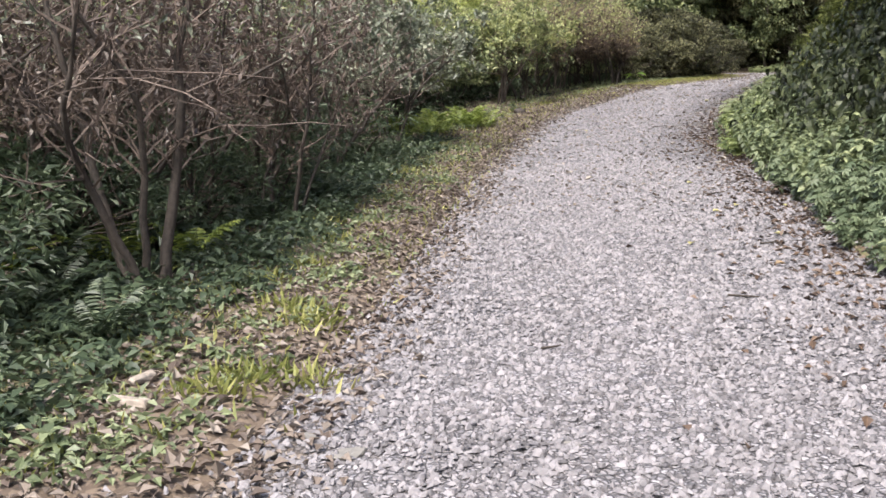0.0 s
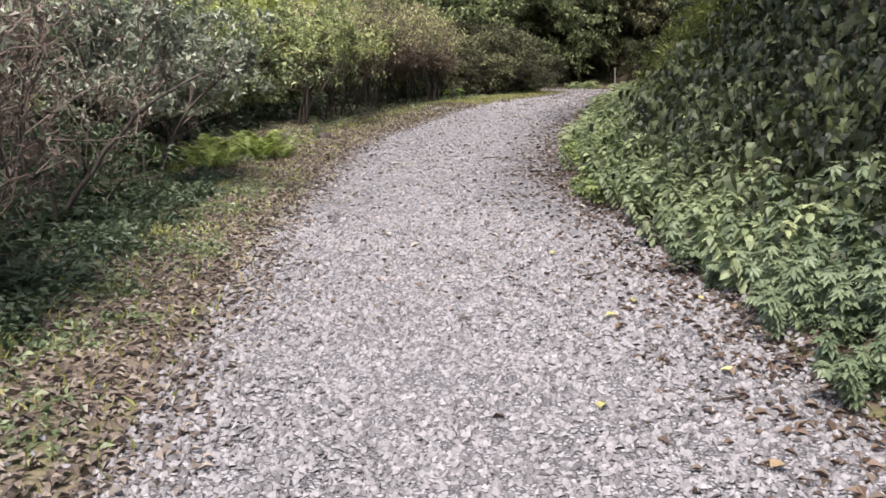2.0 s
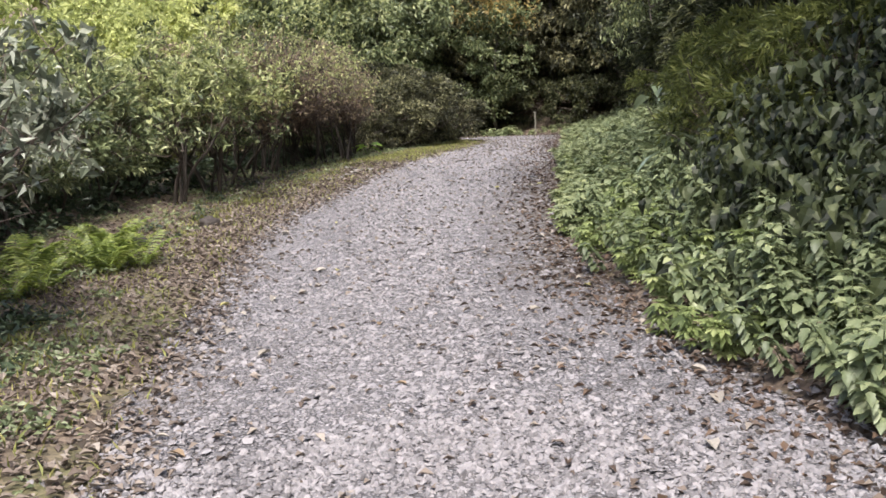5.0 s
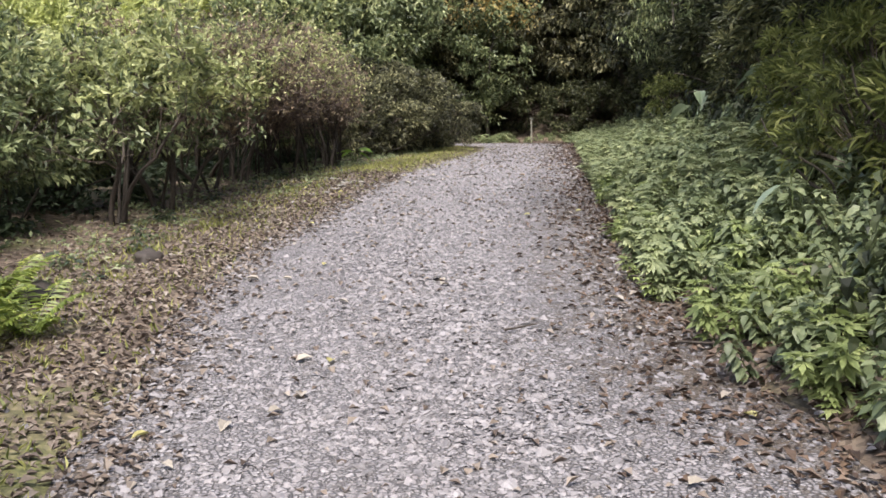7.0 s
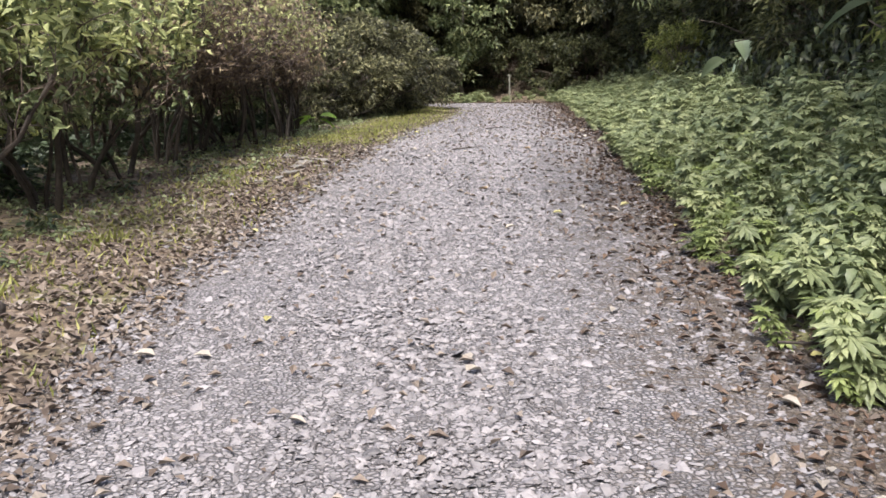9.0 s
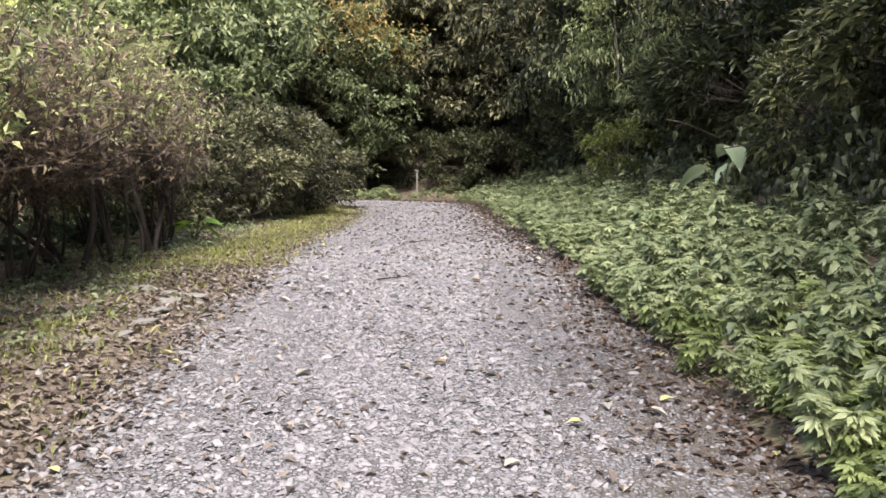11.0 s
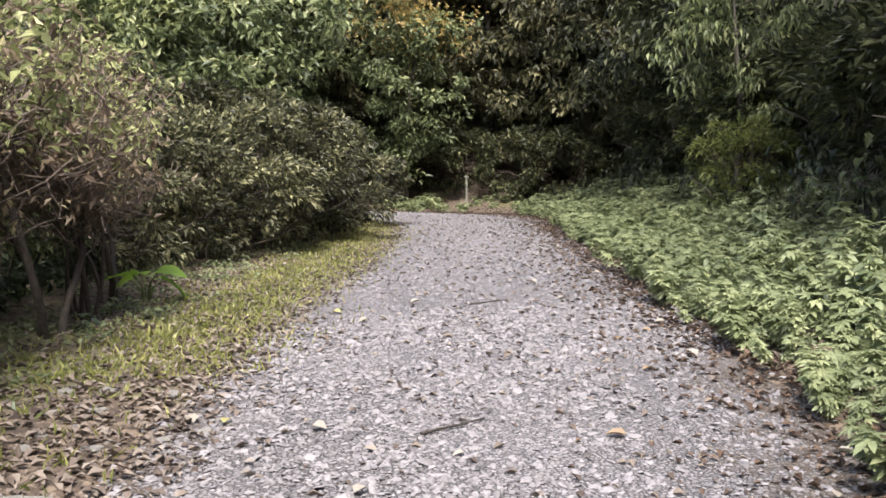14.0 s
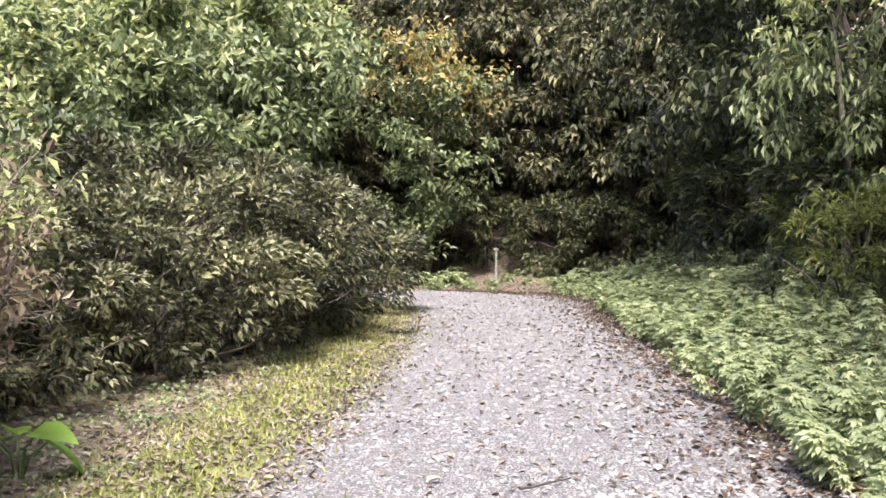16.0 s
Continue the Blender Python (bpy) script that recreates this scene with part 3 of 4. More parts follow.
def shrub(name, label, height=1.9, spread=0.5, stems=5, sub=9, twig=9, leaf_m=None, n_leaf=1200, leaf=0.035, r0=0.014, ratio=0.45,
          leaf_low=0.25, extra=None, n_extra=0, group="", bark=None, fan=0.35, fork=0.3, category="shrub"):
    """A many-stemmed shrub: bare legs, forking limbs, a haze of twigs and small leaves."""
    ob = root(name, label, category, group)
    tw_a, tw_b, tw_r, tips = [], [], [], []
    for s in range(stems):
        a = 2 * np.pi * (s + rng.random()) / stems
        out = np.array([np.cos(a), np.sin(a), 0])
        L = height * rng.uniform(0.75, 1.05)
        pts = wander(out * 0.10 * spread * rng.uniform(0.3, 2), out * fan * rng.uniform(0.4, 1.4) + np.array([0, 0, 1.0]), L, 9, 0.155, 0.045)
        pts[0, 2] = -0.06
        part("stem", mesh_np("stem", *tube(pts, r0 * rng.uniform(0.7, 1.2) * np.linspace(1, 0.3, 10), 5), bark or M_BARK, True), ob)
        for b in range(sub):
            k = rng.uniform(fork, 0.97)
            i = int(k * 9)
            o = pts[i] + (pts[min(i + 1, 9)] - pts[i]) * (k * 9 - i)
            a2 = rng.uniform(0, 2 * np.pi)
            br = wander(o, np.array([np.cos(a2) * 0.9, np.sin(a2) * 0.9, 0.75]) + out * 0.3, height * rng.uniform(0.2, 0.42) * (0.6 + 0.6 * spread), 4, 0.25, 0.05)
            tw_a.append(br[:-1]), tw_b.append(br[1:]), tw_r.append(np.linspace(0.0085, 0.0045, 4))
            for t in range(twig):
                q = br[rng.integers(1, 5)] + rng.normal(0, 0.01, 3)
                w = wander(q, rand_dir(1, 0.7)[0], height * rng.uniform(0.07, 0.16), 2, 0.35)
                tw_a.append(w[:-1]), tw_b.append(w[1:]), tw_r.append(np.array([0.0042, 0.0028]))
                tips.append(w[1]), tips.append(w[2])
    a, b, r = np.concatenate(tw_a), np.concatenate(tw_b), np.concatenate(tw_r)
    part("branchwork", mesh_np("branchwork", *twigs(a, b, r, r * 0.7), M_TWIG), ob)["kind"] = "stuff"
    tips = np.array(tips)
    tips = tips[tips[:, 2] > leaf_low * height]
    for mat, n, nm in ((leaf_m, n_leaf, "foliage"), (extra, n_extra, "new_foliage")):
        if mat is None or n == 0:
            continue
        # upper tips only; on the hedge the paler leaves paint brightness on top
        if nm == "new_foliage":
            hi = tips[tips[:, 2] > 0.62 * height]
            p = hi[rng.integers(0, len(hi), n)]
        else:
            hi = tips[rng.random(len(tips)) < 0.4]
            p = hi[rng.integers(0, len(hi), n)]
        p = p + rng.normal(0, 0.045, (n, 3)) * np.array([1, 1, 0.6])
        v, f = leaves(p, rand_dir(n, 0.1), rand_dir(n, 1.2), leaf * rng.uniform(0.6, 1.35, n), ratio, 0.25, 0.15, rich=False)
        part(nm, mesh_np(nm, v, f, mat), ob)
    return ob


def mound(name, label, height, radius, mat, n, leaf, category="bush", stems=7, ratio=0.42, group="", lower=0.15):
    """A dense leafy bush: limbs inside, leaves gathered in sprays over a lumpy crown."""
    ob = root(name, label, category, group)
    ta, tb, tr, cl = [], [], [], []
    for s in range(stems):
        a = 2 * np.pi * (s + rng.random()) / stems
        pts = wander((0.12 * np.cos(a), 0.12 * np.sin(a), -0.05), (np.cos(a) * 0.7 * radius / height * 1.6, np.sin(a) * 0.7 * radius / height * 1.6, 1.0), height * rng.uniform(0.7, 1.0), 7, 0.18)
        part("stem", mesh_np("stem", *tube(pts, 0.022 * np.linspace(1, 0.3, 8), 5), M_BARK, True), ob)
    k = 60
    d = rand_dir(k, 0.35)
    rad = rng.uniform(0.55, 1.05, k) ** 0.6
    c = d * rad[:, None] * np.array([radius, radius, height * 0.52]) + np.array([0, 0, height * 0.5])
    c[:, 2] = np.maximum(c[:, 2], lower * height)
    core = np.array([0, 0, height * 0.35])
    part("branchwork", mesh_np("branchwork", *twigs(core + (c - core) * 0.35, c, np.full(k, 0.006), np.full(k, 0.003)), M_TWIG), ob)["kind"] = "stuff"
    i = rng.integers(0, k, n)
    q = rand_dir(n, 0.25) * (0.19 * radius * rng.uniform(0.25, 1.0, n) ** 0.5)[:, None] * np.array([1, 1, 0.55])
    p = c[i] + q
    out = unit(p - np.array([0, 0, height * 0.35]))
    v, f = leaves(p, unit(q) * 0.7 + out * 0.5 + rng.normal(0, 0.4, (n, 3)) + np.array([0, 0, -0.25]), unit(q) + np.array([0, 0, 1.0]) + rng.normal(0, 0.32, (n, 3)), leaf * rng.uniform(0.6, 1.3, n), ratio, 0.2, 0.2, rich=False)
    part("foliage", mesh_np("foliage", v, f, mat), ob)
    return ob


def tree(name, label, height, radius, mat, n, leaf, trunk_r=0.12, low=0.3, ratio=0.42, droop=0.0, category="tree", extra=None, n_extra=0):
    """A tree: leaning tapered trunk, limbs, and a ragged crown of leaf sprays with gaps."""
    ob = root(name, label, category)
    pts = wander((0, 0, -0.2), (rng.normal(0, 0.1), rng.normal(0, 0.1), 1), height * 0.85, 9, 0.07)
    part("trunk", mesh_np("trunk", *tube(pts, trunk_r * np.linspace(1.15, 0.25, 10), 8), M_TRUNK, True), ob)
    ends = []
    for b in range(14):
        i = rng.integers(2, 9)
        if pts[i, 2] < low * height * 0.6:
            continue
        a = rng.uniform(0, 2 * np.pi)
        br = wander(pts[i], (np.cos(a), np.sin(a), 0.45), radius * rng.uniform(0.4, 0.75), 5, 0.2)
        part("limb", mesh_np("limb", *tube(br, trunk_r * 0.38 * np.linspace(1, 0.2, 6), 5), M_TRUNK, True), ob)
        ends += list(br[2:])
    k = 80
    d = rand_dir(k, 0.1)
    rad = rng.uniform(0.25, 1.0, k) ** 0.5 * (1 + 0.22 * np.sin(5 * d[:, 0] + 3 * d[:, 2]) * np.cos(4 * d[:, 1]))
    ch = height * (1 - low) * 0.55
    c = d * rad[:, None] * np.array([radius, radius, ch]) + np.array([pts[5, 0], pts[5, 1], height * low + ch])
    c = np.concatenate([c, np.array(ends)]) if ends else c
    i = rng.integers(0, len(c), n)
    q = rand_dir(n, 0.2) * ((0.10 + 0.13 * (np.sin(i * 7.3) * 0.5 + 0.5)) * radius * rng.uniform(0.2, 1.15, n) ** 0.5)[:, None] * np.array([1, 1, 0.55])
    p = c[i] + q
    ax = rand_dir(n) * 0.7 + unit(q) * 0.6 + np.array([0, 0, -0.2 - droop])
    nm = unit(q) + np.array([0, 0, 0.9]) + rng.normal(0, 0.35, (n, 3))
    v, f = leaves(p, ax, nm, leaf * rng.uniform(0.6, 1.35, n), ratio, 0.2, 0.2, rich=False)
    part("crown", mesh_np("crown", v, f, mat), ob)
    # paler leaves paint sunlight on the highest sprays; orange on the autumn tree
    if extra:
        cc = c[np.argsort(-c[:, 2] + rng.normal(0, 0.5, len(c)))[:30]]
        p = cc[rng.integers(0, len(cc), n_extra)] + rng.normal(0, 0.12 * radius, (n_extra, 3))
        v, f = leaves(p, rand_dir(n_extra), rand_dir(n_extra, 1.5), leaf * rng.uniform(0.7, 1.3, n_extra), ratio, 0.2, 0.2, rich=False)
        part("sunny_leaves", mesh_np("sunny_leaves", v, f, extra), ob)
    return ob


def herb(name, label, height, stems, leaf, mat, pairs=6, spread=0.2, ratio=0.55, group="", category="herb", lobed=False, cut=False):
    """A leafy herb: upright stems with opposite pairs of drooping leaves, the largest on top."""
    ob = root(name, label, category, group)
    P, A, N, L = [], [], [], []
    for s in range(stems):
        a = rng.uniform(0, 2 * np.pi)
        base = np.array([np.cos(a), np.sin(a), 0]) * spread * rng.uniform(0.1, 1)
        h = height * rng.uniform(0.65, 1.1)
        pts = wander(base + [0, 0, -0.04], (np.cos(a) * 0.45, np.sin(a) * 0.45, 1), h, 5, 0.1)
        part("stem", mesh_np("stem", *tube(pts, 0.004 * np.linspace(1, 0.5, 6), 4), M_GREENSTEM, True), ob)
        for k in range(pairs):
            u = 0.25 + 0.75 * (k + 0.5) / pairs
            i = min(int(u * 5), 4)
            o = pts[i] + (pts[i + 1] - pts[i]) * (u * 5 - i)
            b = k * 1.57 + rng.uniform(-0.4, 0.4)
            for sgn in (0, np.pi):
                dirv = np.array([np.cos(b + sgn), np.sin(b + sgn), rng.uniform(-0.6, 0.2)])
                P.append(o + dirv * 0.02), A.append(dirv), N.append([rng.normal(0, 0.3), rng.normal(0, 0.3), 1]), L.append(leaf * rng.uniform(0.7, 1.2))
        for b in range(4):
            dirv = np.array([np.cos(b * 1.57 + a), np.sin(b * 1.57 + a), rng.uniform(0.0, 0.5)])
            P.append(pts[-1]), A.append(dirv), N.append([0, 0, 1]), L.append(leaf * rng.uniform(0.5, 0.8))
    v, f = divided(np.array(P), np.array(A), np.array(N), np.array(L)) if cut else leaves(np.array(P), np.array(A), np.array(N), np.array(L), ratio, 0.16, 0.34, lobed=lobed)
    part("foliage", mesh_np("foliage", v, f, mat, True), ob)
    return ob


def fern(name, label, fronds, length, mat, group=""):
    """A fern: arching fronds, each with two rows of tapering leaflets."""
    ob = root(name, label, "fern", group)
    for k in range(fronds):
        a = 2 * np.pi * (k + rng.random() * 0.6) / fronds
        n = 22
        u = np.linspace(0, 1, n)
        L = length * rng.uniform(0.7, 1.1)
        out = np.array([np.cos(a), np.sin(a), 0])
        rise = rng.uniform(1.0, 1.7)
        rib = out[None] * (L * u * 0.75)[:, None] + np.array([0, 0, 1.0])[None] * (L * rise * (u - 0.55 * u ** 2) * 0.85)[:, None]
        rib[0, 2] -= 0.03
        side = np.array([-np.sin(a), np.cos(a), 0])
        wid = L * 0.2 * np.sin(np.pi * np.clip(0.15 + 0.85 * u, 0, 1)) ** 0.8
        P = np.concatenate([rib, rib])
        A = np.concatenate([np.tile(side + out * 0.35, (n, 1)), np.tile(-side + out * 0.35, (n, 1))]) + rng.normal(0, 0.1, (2 * n, 3))
        v, f = leaves(P, A, np.tile(np.array([0, 0, 1.0]) - out * 0.3, (2 * n, 1)), np.concatenate([wid, wid]) + 0.01, 0.3, 0.1, 0.15, rich=False)
        tv, tf = tube(rib[::3], 0.003 * np.linspace(1, 0.4, len(rib[::3])), 3)
        tf = np.concatenate([tf[:, [0, 1, 2]], tf[:, [0, 2, 3]]])
        part("frond", mesh_np("frond", *join([(v, f), (tv, tf)]), mat), ob)
    return ob


def broad_leaf_mesh(length, width, mat):
    """A big heart-shaped blade with raised veins and a wavy rim, base at the origin, pointing along +x."""
    nu, nv = 11, 9
    u, w = np.linspace(0, 1, nu), np.linspace(-1, 1, nv)
    U, W = np.meshgrid(u, w, indexing="ij")
    half = np.sin(np.pi * np.clip(U, 0, 1) ** 0.62) ** 0.8 * (1 - 0.25 * U)
    X = U * length + (np.abs(W) ** 2) * -0.16 * length * (1 - U) ** 2
    Y = W * half * width * 0.5
    Z = 0.10 * length * np.abs(W) * half - 0.30 * length * U ** 2 + 0.012 * length * np.cos(U * 26 + 3 * np.abs(W)) * np.abs(W)
    i = (np.arange(nu - 1)[:, None] * nv + np.arange(nv - 1)[None]).ravel()
    return mesh_np("leaf", np.stack([X, Y, Z], -1).reshape(-1, 3), np.stack([i, i + 1, i + nv + 1, i + nv], -1), mat, True)


def broad_plant(name, label, count, size, mat, category="broadleaf plant", up=0.7):
    ob = root(name, label, category)
    for k in range(count):
        a = 2 * np.pi * k / count + rng.uniform(-0.4, 0.4)
        h = size * rng.uniform(0.8, 1.7) * up
        top = np.array([np.cos(a) * size * 0.45, np.sin(a) * size * 0.45, h])
        mid = top * np.array([0.35, 0.35, 0.65])
        stalk = part("stalk", mesh_np("stalk", *tube(np.array([[0, 0, -0.05], mid, top]), [0.012, 0.009, 0.006], 5), M_GREENSTEM, True), ob)
        leaf = part("leaf", broad_leaf_mesh(size * rng.uniform(0.75, 1.1), size * rng.uniform(0.5, 0.7), mat), stalk)
        leaf.matrix_basis = pose(*top, rng.uniform(-20, 20), rng.uniform(-10, 35), math.degrees(a) + rng.uniform(-25, 25))
    return ob
# ---------------------------------------------------------------- the verge and hedge on the valley side
def jit(s):
    return float(rng.uniform(-s, s))


def left_spots(y0, y1, step, off0, off1, size0=0.85, size1=1.15, tilt=4):
    out, y = [], y0
    while y < y1:
        yy = y + jit(step * 0.3)
        out.append(spot(float(xl(yy)) - float(rng.uniform(off0, off1)) / float(lateral(yy)), yy, float(rng.uniform(0, 360)), float(rng.uniform(size0, size1)), tilt=jit(tilt)))
        y += step
    return out


# bare brown shrubs at the start
brown_a = shrub("bare_shrub", "brown leggy shrub, nearly leafless, a haze of fine twigs", 2.3, 0.9, 6, 9, 6, M_BARELEAF, 1100, 0.06, 0.026, extra=M_MIDGREEN, n_extra=260, group="shrubs beside the path")
brown_b = shrub("bare_shrub", "brown leggy shrub, nearly leafless, a haze of fine twigs", 2.0, 1.0, 5, 10, 6, M_BARELEAF, 1100, 0.06, 0.022, extra=M_GREYLEAF, n_extra=350, group="shrubs beside the path")
leggy = shrub("leggy_shrub", "leggy brown shrub on three thick forking stems", 2.4, 0.9, 4, 14, 7, M_BARELEAF, 1000, 0.06, 0.036, extra=M_GREYLEAF, n_extra=250, fan=0.14)
leggy.matrix_basis = spot(-1.85, 5.7, 40)
plant_out(brown_a, [spot(-2.5, 7.0, 20, 1.0)] + left_spots(7.6, 12.4, 1.9, 1.6, 2.3) + left_spots(4, 13, 2.0, 3.0, 4.6, 1.0, 1.3))
plant_out(brown_b, [spot(-2.7, 6.6, 90, 1.05)] + left_spots(8.4, 12.4, 2.1, 1.5, 2.6) + left_spots(3.5, 13, 2.3, 2.6, 3.8, 0.9, 1.2))

# glossy grey-green shrubs
grey = shrub("glossy_shrub", "grey-green shrub with small glossy leaves on dark stems", 2.1, 1.1, 5, 9, 7, M_GREYLEAF, 3200, 0.095, 0.028, 0.48, 0.42, group="shrubs beside the path")
plant_out(grey, [spot(-0.85, 13.8, 0, 0.95), spot(-1.3, 14.6, 130, 1.0)] + left_spots(14.8, 19.6, 1.25, 2.2, 2.9, 0.85, 1.05) + left_spots(14, 20, 1.5, 3.2, 5.0, 1.0, 1.2))

# thin-legged hedge row
hedge_a = shrub("hedge_shrub", "thin-legged hedge shrub with sparse brown and yellowing leaves", 2.0, 0.8, 3, 14, 11, M_BROWNLEAF, 1200, 0.08, 0.032, extra=M_YGREEN, n_extra=1150, leaf_low=0.38, group="hedge shrubs in a row", fan=0.2, fork=0.4)
hedge_b = shrub("hedge_shrub", "thin-legged hedge shrub with sparse green and brown leaves", 1.9, 0.85, 4, 9, 6, M_MIDGREEN, 1200, 0.09, 0.030, extra=M_YGREEN, n_extra=1500, leaf_low=0.38, group="hedge shrubs in a row", fan=0.24, fork=0.4)
hedge_c = shrub("hedge_shrub", "brown hedge shrub of fine upright twigs on bare legs", 1.9, 0.95, 5, 15, 12, M_BROWNLEAF, 1700, 0.065, 0.024, extra=M_YGREEN, n_extra=700, leaf_low=0.36, group="hedge shrubs in a row", fan=0.22, fork=0.34)
row = [(1.19, 20.6), (1.62, 21.6), (1.95, 22.4), (2.3, 23.0), (2.75, 23.9), (3.2, 24.8), (3.7, 25.6), (4.15, 26.3), (4.6, 27.0), (4.9, 27.8), (5.15, 28.6)]
spots_row = [spot(x, y, float(rng.uniform(0, 360)), float(rng.uniform(0.85, 1.08))) for x, y in row]
plant_out(hedge_b, spots_row[0:3] + left_spots(20.5, 25, 2.2, 2.7, 3.6, 0.9, 1.1))
plant_out(hedge_a, spots_row[3:4] + spots_row[6:7] + spots_row[8:9] + spots_row[10:] + left_spots(22.5, 29, 2.4, 2.4, 3.2, 0.95, 1.1))
plant_out(hedge_c, spots_row[4:6] + spots_row[7:8] + spots_row[9:10] + left_spots(24.5, 29.5, 2.0, 2.0, 2.6, 0.85, 1.0))
lush = mound("leafy_bush", "fresh green leafy bush behind the hedge", 2.0, 1.0, M_MIDGREEN, 2600, 0.115, stems=4, lower=0.3)
plant_out(lush, left_spots(13.5, 20, 1.5, 3.4, 4.4, 0.85, 1.15) + left_spots(20, 33, 1.7, 4.0, 5.0, 0.9, 1.2) + [spot(-0.35, 19.7, 30, 0.8), spot(0.1, 20.7, 100, 0.85), spot(0.5, 22.0, 200, 0.8), spot(4.3, 29.3, 60, 0.85), spot(4.9, 32.2, 150, 1.1), spot(3.4, 28.0, 60, 0.8)])
ygreen = mound("yellow_green_bush", "yellow-green leafy bush growing behind the hedge", 2.4, 1.25, M_YGREEN, 2600, 0.15, stems=4, lower=0.25)
plant_out(ygreen, left_spots(6, 38, 1.7, 5.2, 7.4, 0.9, 1.25) + left_spots(8, 44, 2.0, 8.0, 11.0, 1.0, 1.4))
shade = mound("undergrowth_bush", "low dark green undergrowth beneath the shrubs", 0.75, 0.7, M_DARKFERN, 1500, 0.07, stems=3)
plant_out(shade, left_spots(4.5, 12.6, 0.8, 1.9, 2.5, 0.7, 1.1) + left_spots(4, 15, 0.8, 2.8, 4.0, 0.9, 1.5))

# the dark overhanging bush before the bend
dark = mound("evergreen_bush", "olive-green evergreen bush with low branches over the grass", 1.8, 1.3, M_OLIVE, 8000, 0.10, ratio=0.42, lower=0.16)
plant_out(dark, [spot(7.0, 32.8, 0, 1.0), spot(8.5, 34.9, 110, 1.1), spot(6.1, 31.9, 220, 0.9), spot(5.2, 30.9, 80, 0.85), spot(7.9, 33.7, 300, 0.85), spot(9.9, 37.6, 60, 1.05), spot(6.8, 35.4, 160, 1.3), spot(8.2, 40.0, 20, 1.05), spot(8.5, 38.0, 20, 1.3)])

# large bright leaves at the end of the hedge
bright = broad_plant("broadleaf_plant", "bright green plant with a few very broad leaves", 5, 0.34, M_BRIGHTBIG)
bright.matrix_basis = spot(5.45, 28.5, 75, 0.95)

# ferns and low ground cover
fern_a = fern("fern", "bright yellow-green fern clump on the verge", 7, 0.52, M_FERN, "ferns on the verge")
fern_spots = [spot(0.35 + jit(0.1), 16.3, 0, 0.9)]
for i in range(20):
    fern_spots.append(spot(0.7 - 2.1 * i / 19 + jit(0.35), 16.9 - 1.6 * i / 19 + jit(0.6), float(rng.uniform(0, 360)), float(rng.uniform(0.65, 1.05))))
fern_spots += [spot(-2.25, 6.3, 0, 1.0), spot(-1.75, 6.5, 70, 0.9), spot(-2.75, 5.6, 70, 1.1), spot(-3.1, 5.8, 140, 1.2), spot(-3.0, 5.2, 10, 1.1)]
plant_out(fern_a, fern_spots)
fern_b = fern("dark_fern", "dull dark green fern under the shrubs", 8, 0.5, M_DARKFERN, "dark ferns under the shrubs")
plant_out(fern_b, left_spots(4.2, 13.5, 0.45, 1.2, 2.4, 0.6, 1.0) + left_spots(5, 15, 0.8, 2.2, 3.4, 0.8, 1.1))
cover = herb("ground_cover_herb", "low dull green herb growing through leaf litter", 0.16, 3, 0.075, M_DARKFERN, 5, 0.18, 0.5, "low herbs on the verge")
plant_out(cover, left_spots(3.0, 7.5, 0.11, 0.85, 1.8, 0.8, 1.3) + left_spots(7, 13.5, 0.14, 1.2, 2.0, 0.8, 1.3) + left_spots(3.5, 13, 0.15, 1.6, 2.6, 1.0, 1.5) + left_spots(14, 28, 0.5, 0.9, 1.8, 0.6, 1.1))


def carpet(name, label, n, yr, off, mat, leaf, high):
    """A low mat of small leaves over the verge."""
    k = n // 30
    yc, dc, hc = rng.uniform(*yr, k), rng.uniform(*off, k), rng.uniform(0.3, 1.0, k) * high
    i = rng.integers(0, k, n)
    y = yc[i] + rng.normal(0, 0.10, n)
    x = xl(y) - (dc[i] + rng.normal(0, 0.10, n)) / lateral(y)
    z = road_z(x, y) + hc[i] * rng.uniform(0.15, 1.0, n)
    v, f = leaves(np.stack([x, y, z], -1), rand_dir(n) * np.array([1, 1, 0.4]), rand_dir(n, 1.8), leaf * rng.uniform(0.6, 1.4, n), 0.55, 0.2, 0.2, rich=False)
    tagged(new(name, mesh_np(name, v, f, mat)), label, "ground cover", kind="stuff")


carpet("ground_cover", "low dull green creeping plants below the shrubs", 22000, (3.0, 14.5), (0.95, 3.2), M_DARKFERN, 0.065, 0.16)
carpet("ground_cover", "sparse fresh green seedlings in the leaf litter", 5000, (3.0, 14), (0.35, 1.4), M_HERB, 0.05, 0.05)
carpet("ground_cover", "sparse green creeping plants among dry leaves", 9000, (13, 41), (0.8, 2.6), M_HERB, 0.05, 0.10)
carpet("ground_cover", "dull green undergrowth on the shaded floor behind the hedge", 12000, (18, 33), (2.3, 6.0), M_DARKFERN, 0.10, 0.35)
tuft = root("grass_tuft", "yellow-green grass tuft in the leaf litter", "grass", "grass tufts on the verge")
tp = np.stack([rng.normal(0, 0.07, 90), rng.normal(0, 0.07, 90), np.full(90, -0.005)], -1)
part("blades_of_grass", mesh_np("blades_of_grass", *leaves(tp, rand_dir(90, 1.3), rand_dir(90), rng.uniform(0.05, 0.12, 90), 0.12, 0.1, 0.35, rich=False), M_GRASS), tuft)["kind"] = "stuff"
plant_out(tuft, [spot(-0.80, 5.0), spot(-0.72, 4.85, 50), spot(-0.9, 5.15, 90), spot(-0.92, 4.0, 30), spot(-0.8, 4.1, 120), spot(-1.02, 3.9, 200), spot(-0.95, 6.2, 10), spot(-0.6, 4.0, 77)] + left_spots(6, 28, 1.0, 0.5, 1.3, 0.5, 1.1))
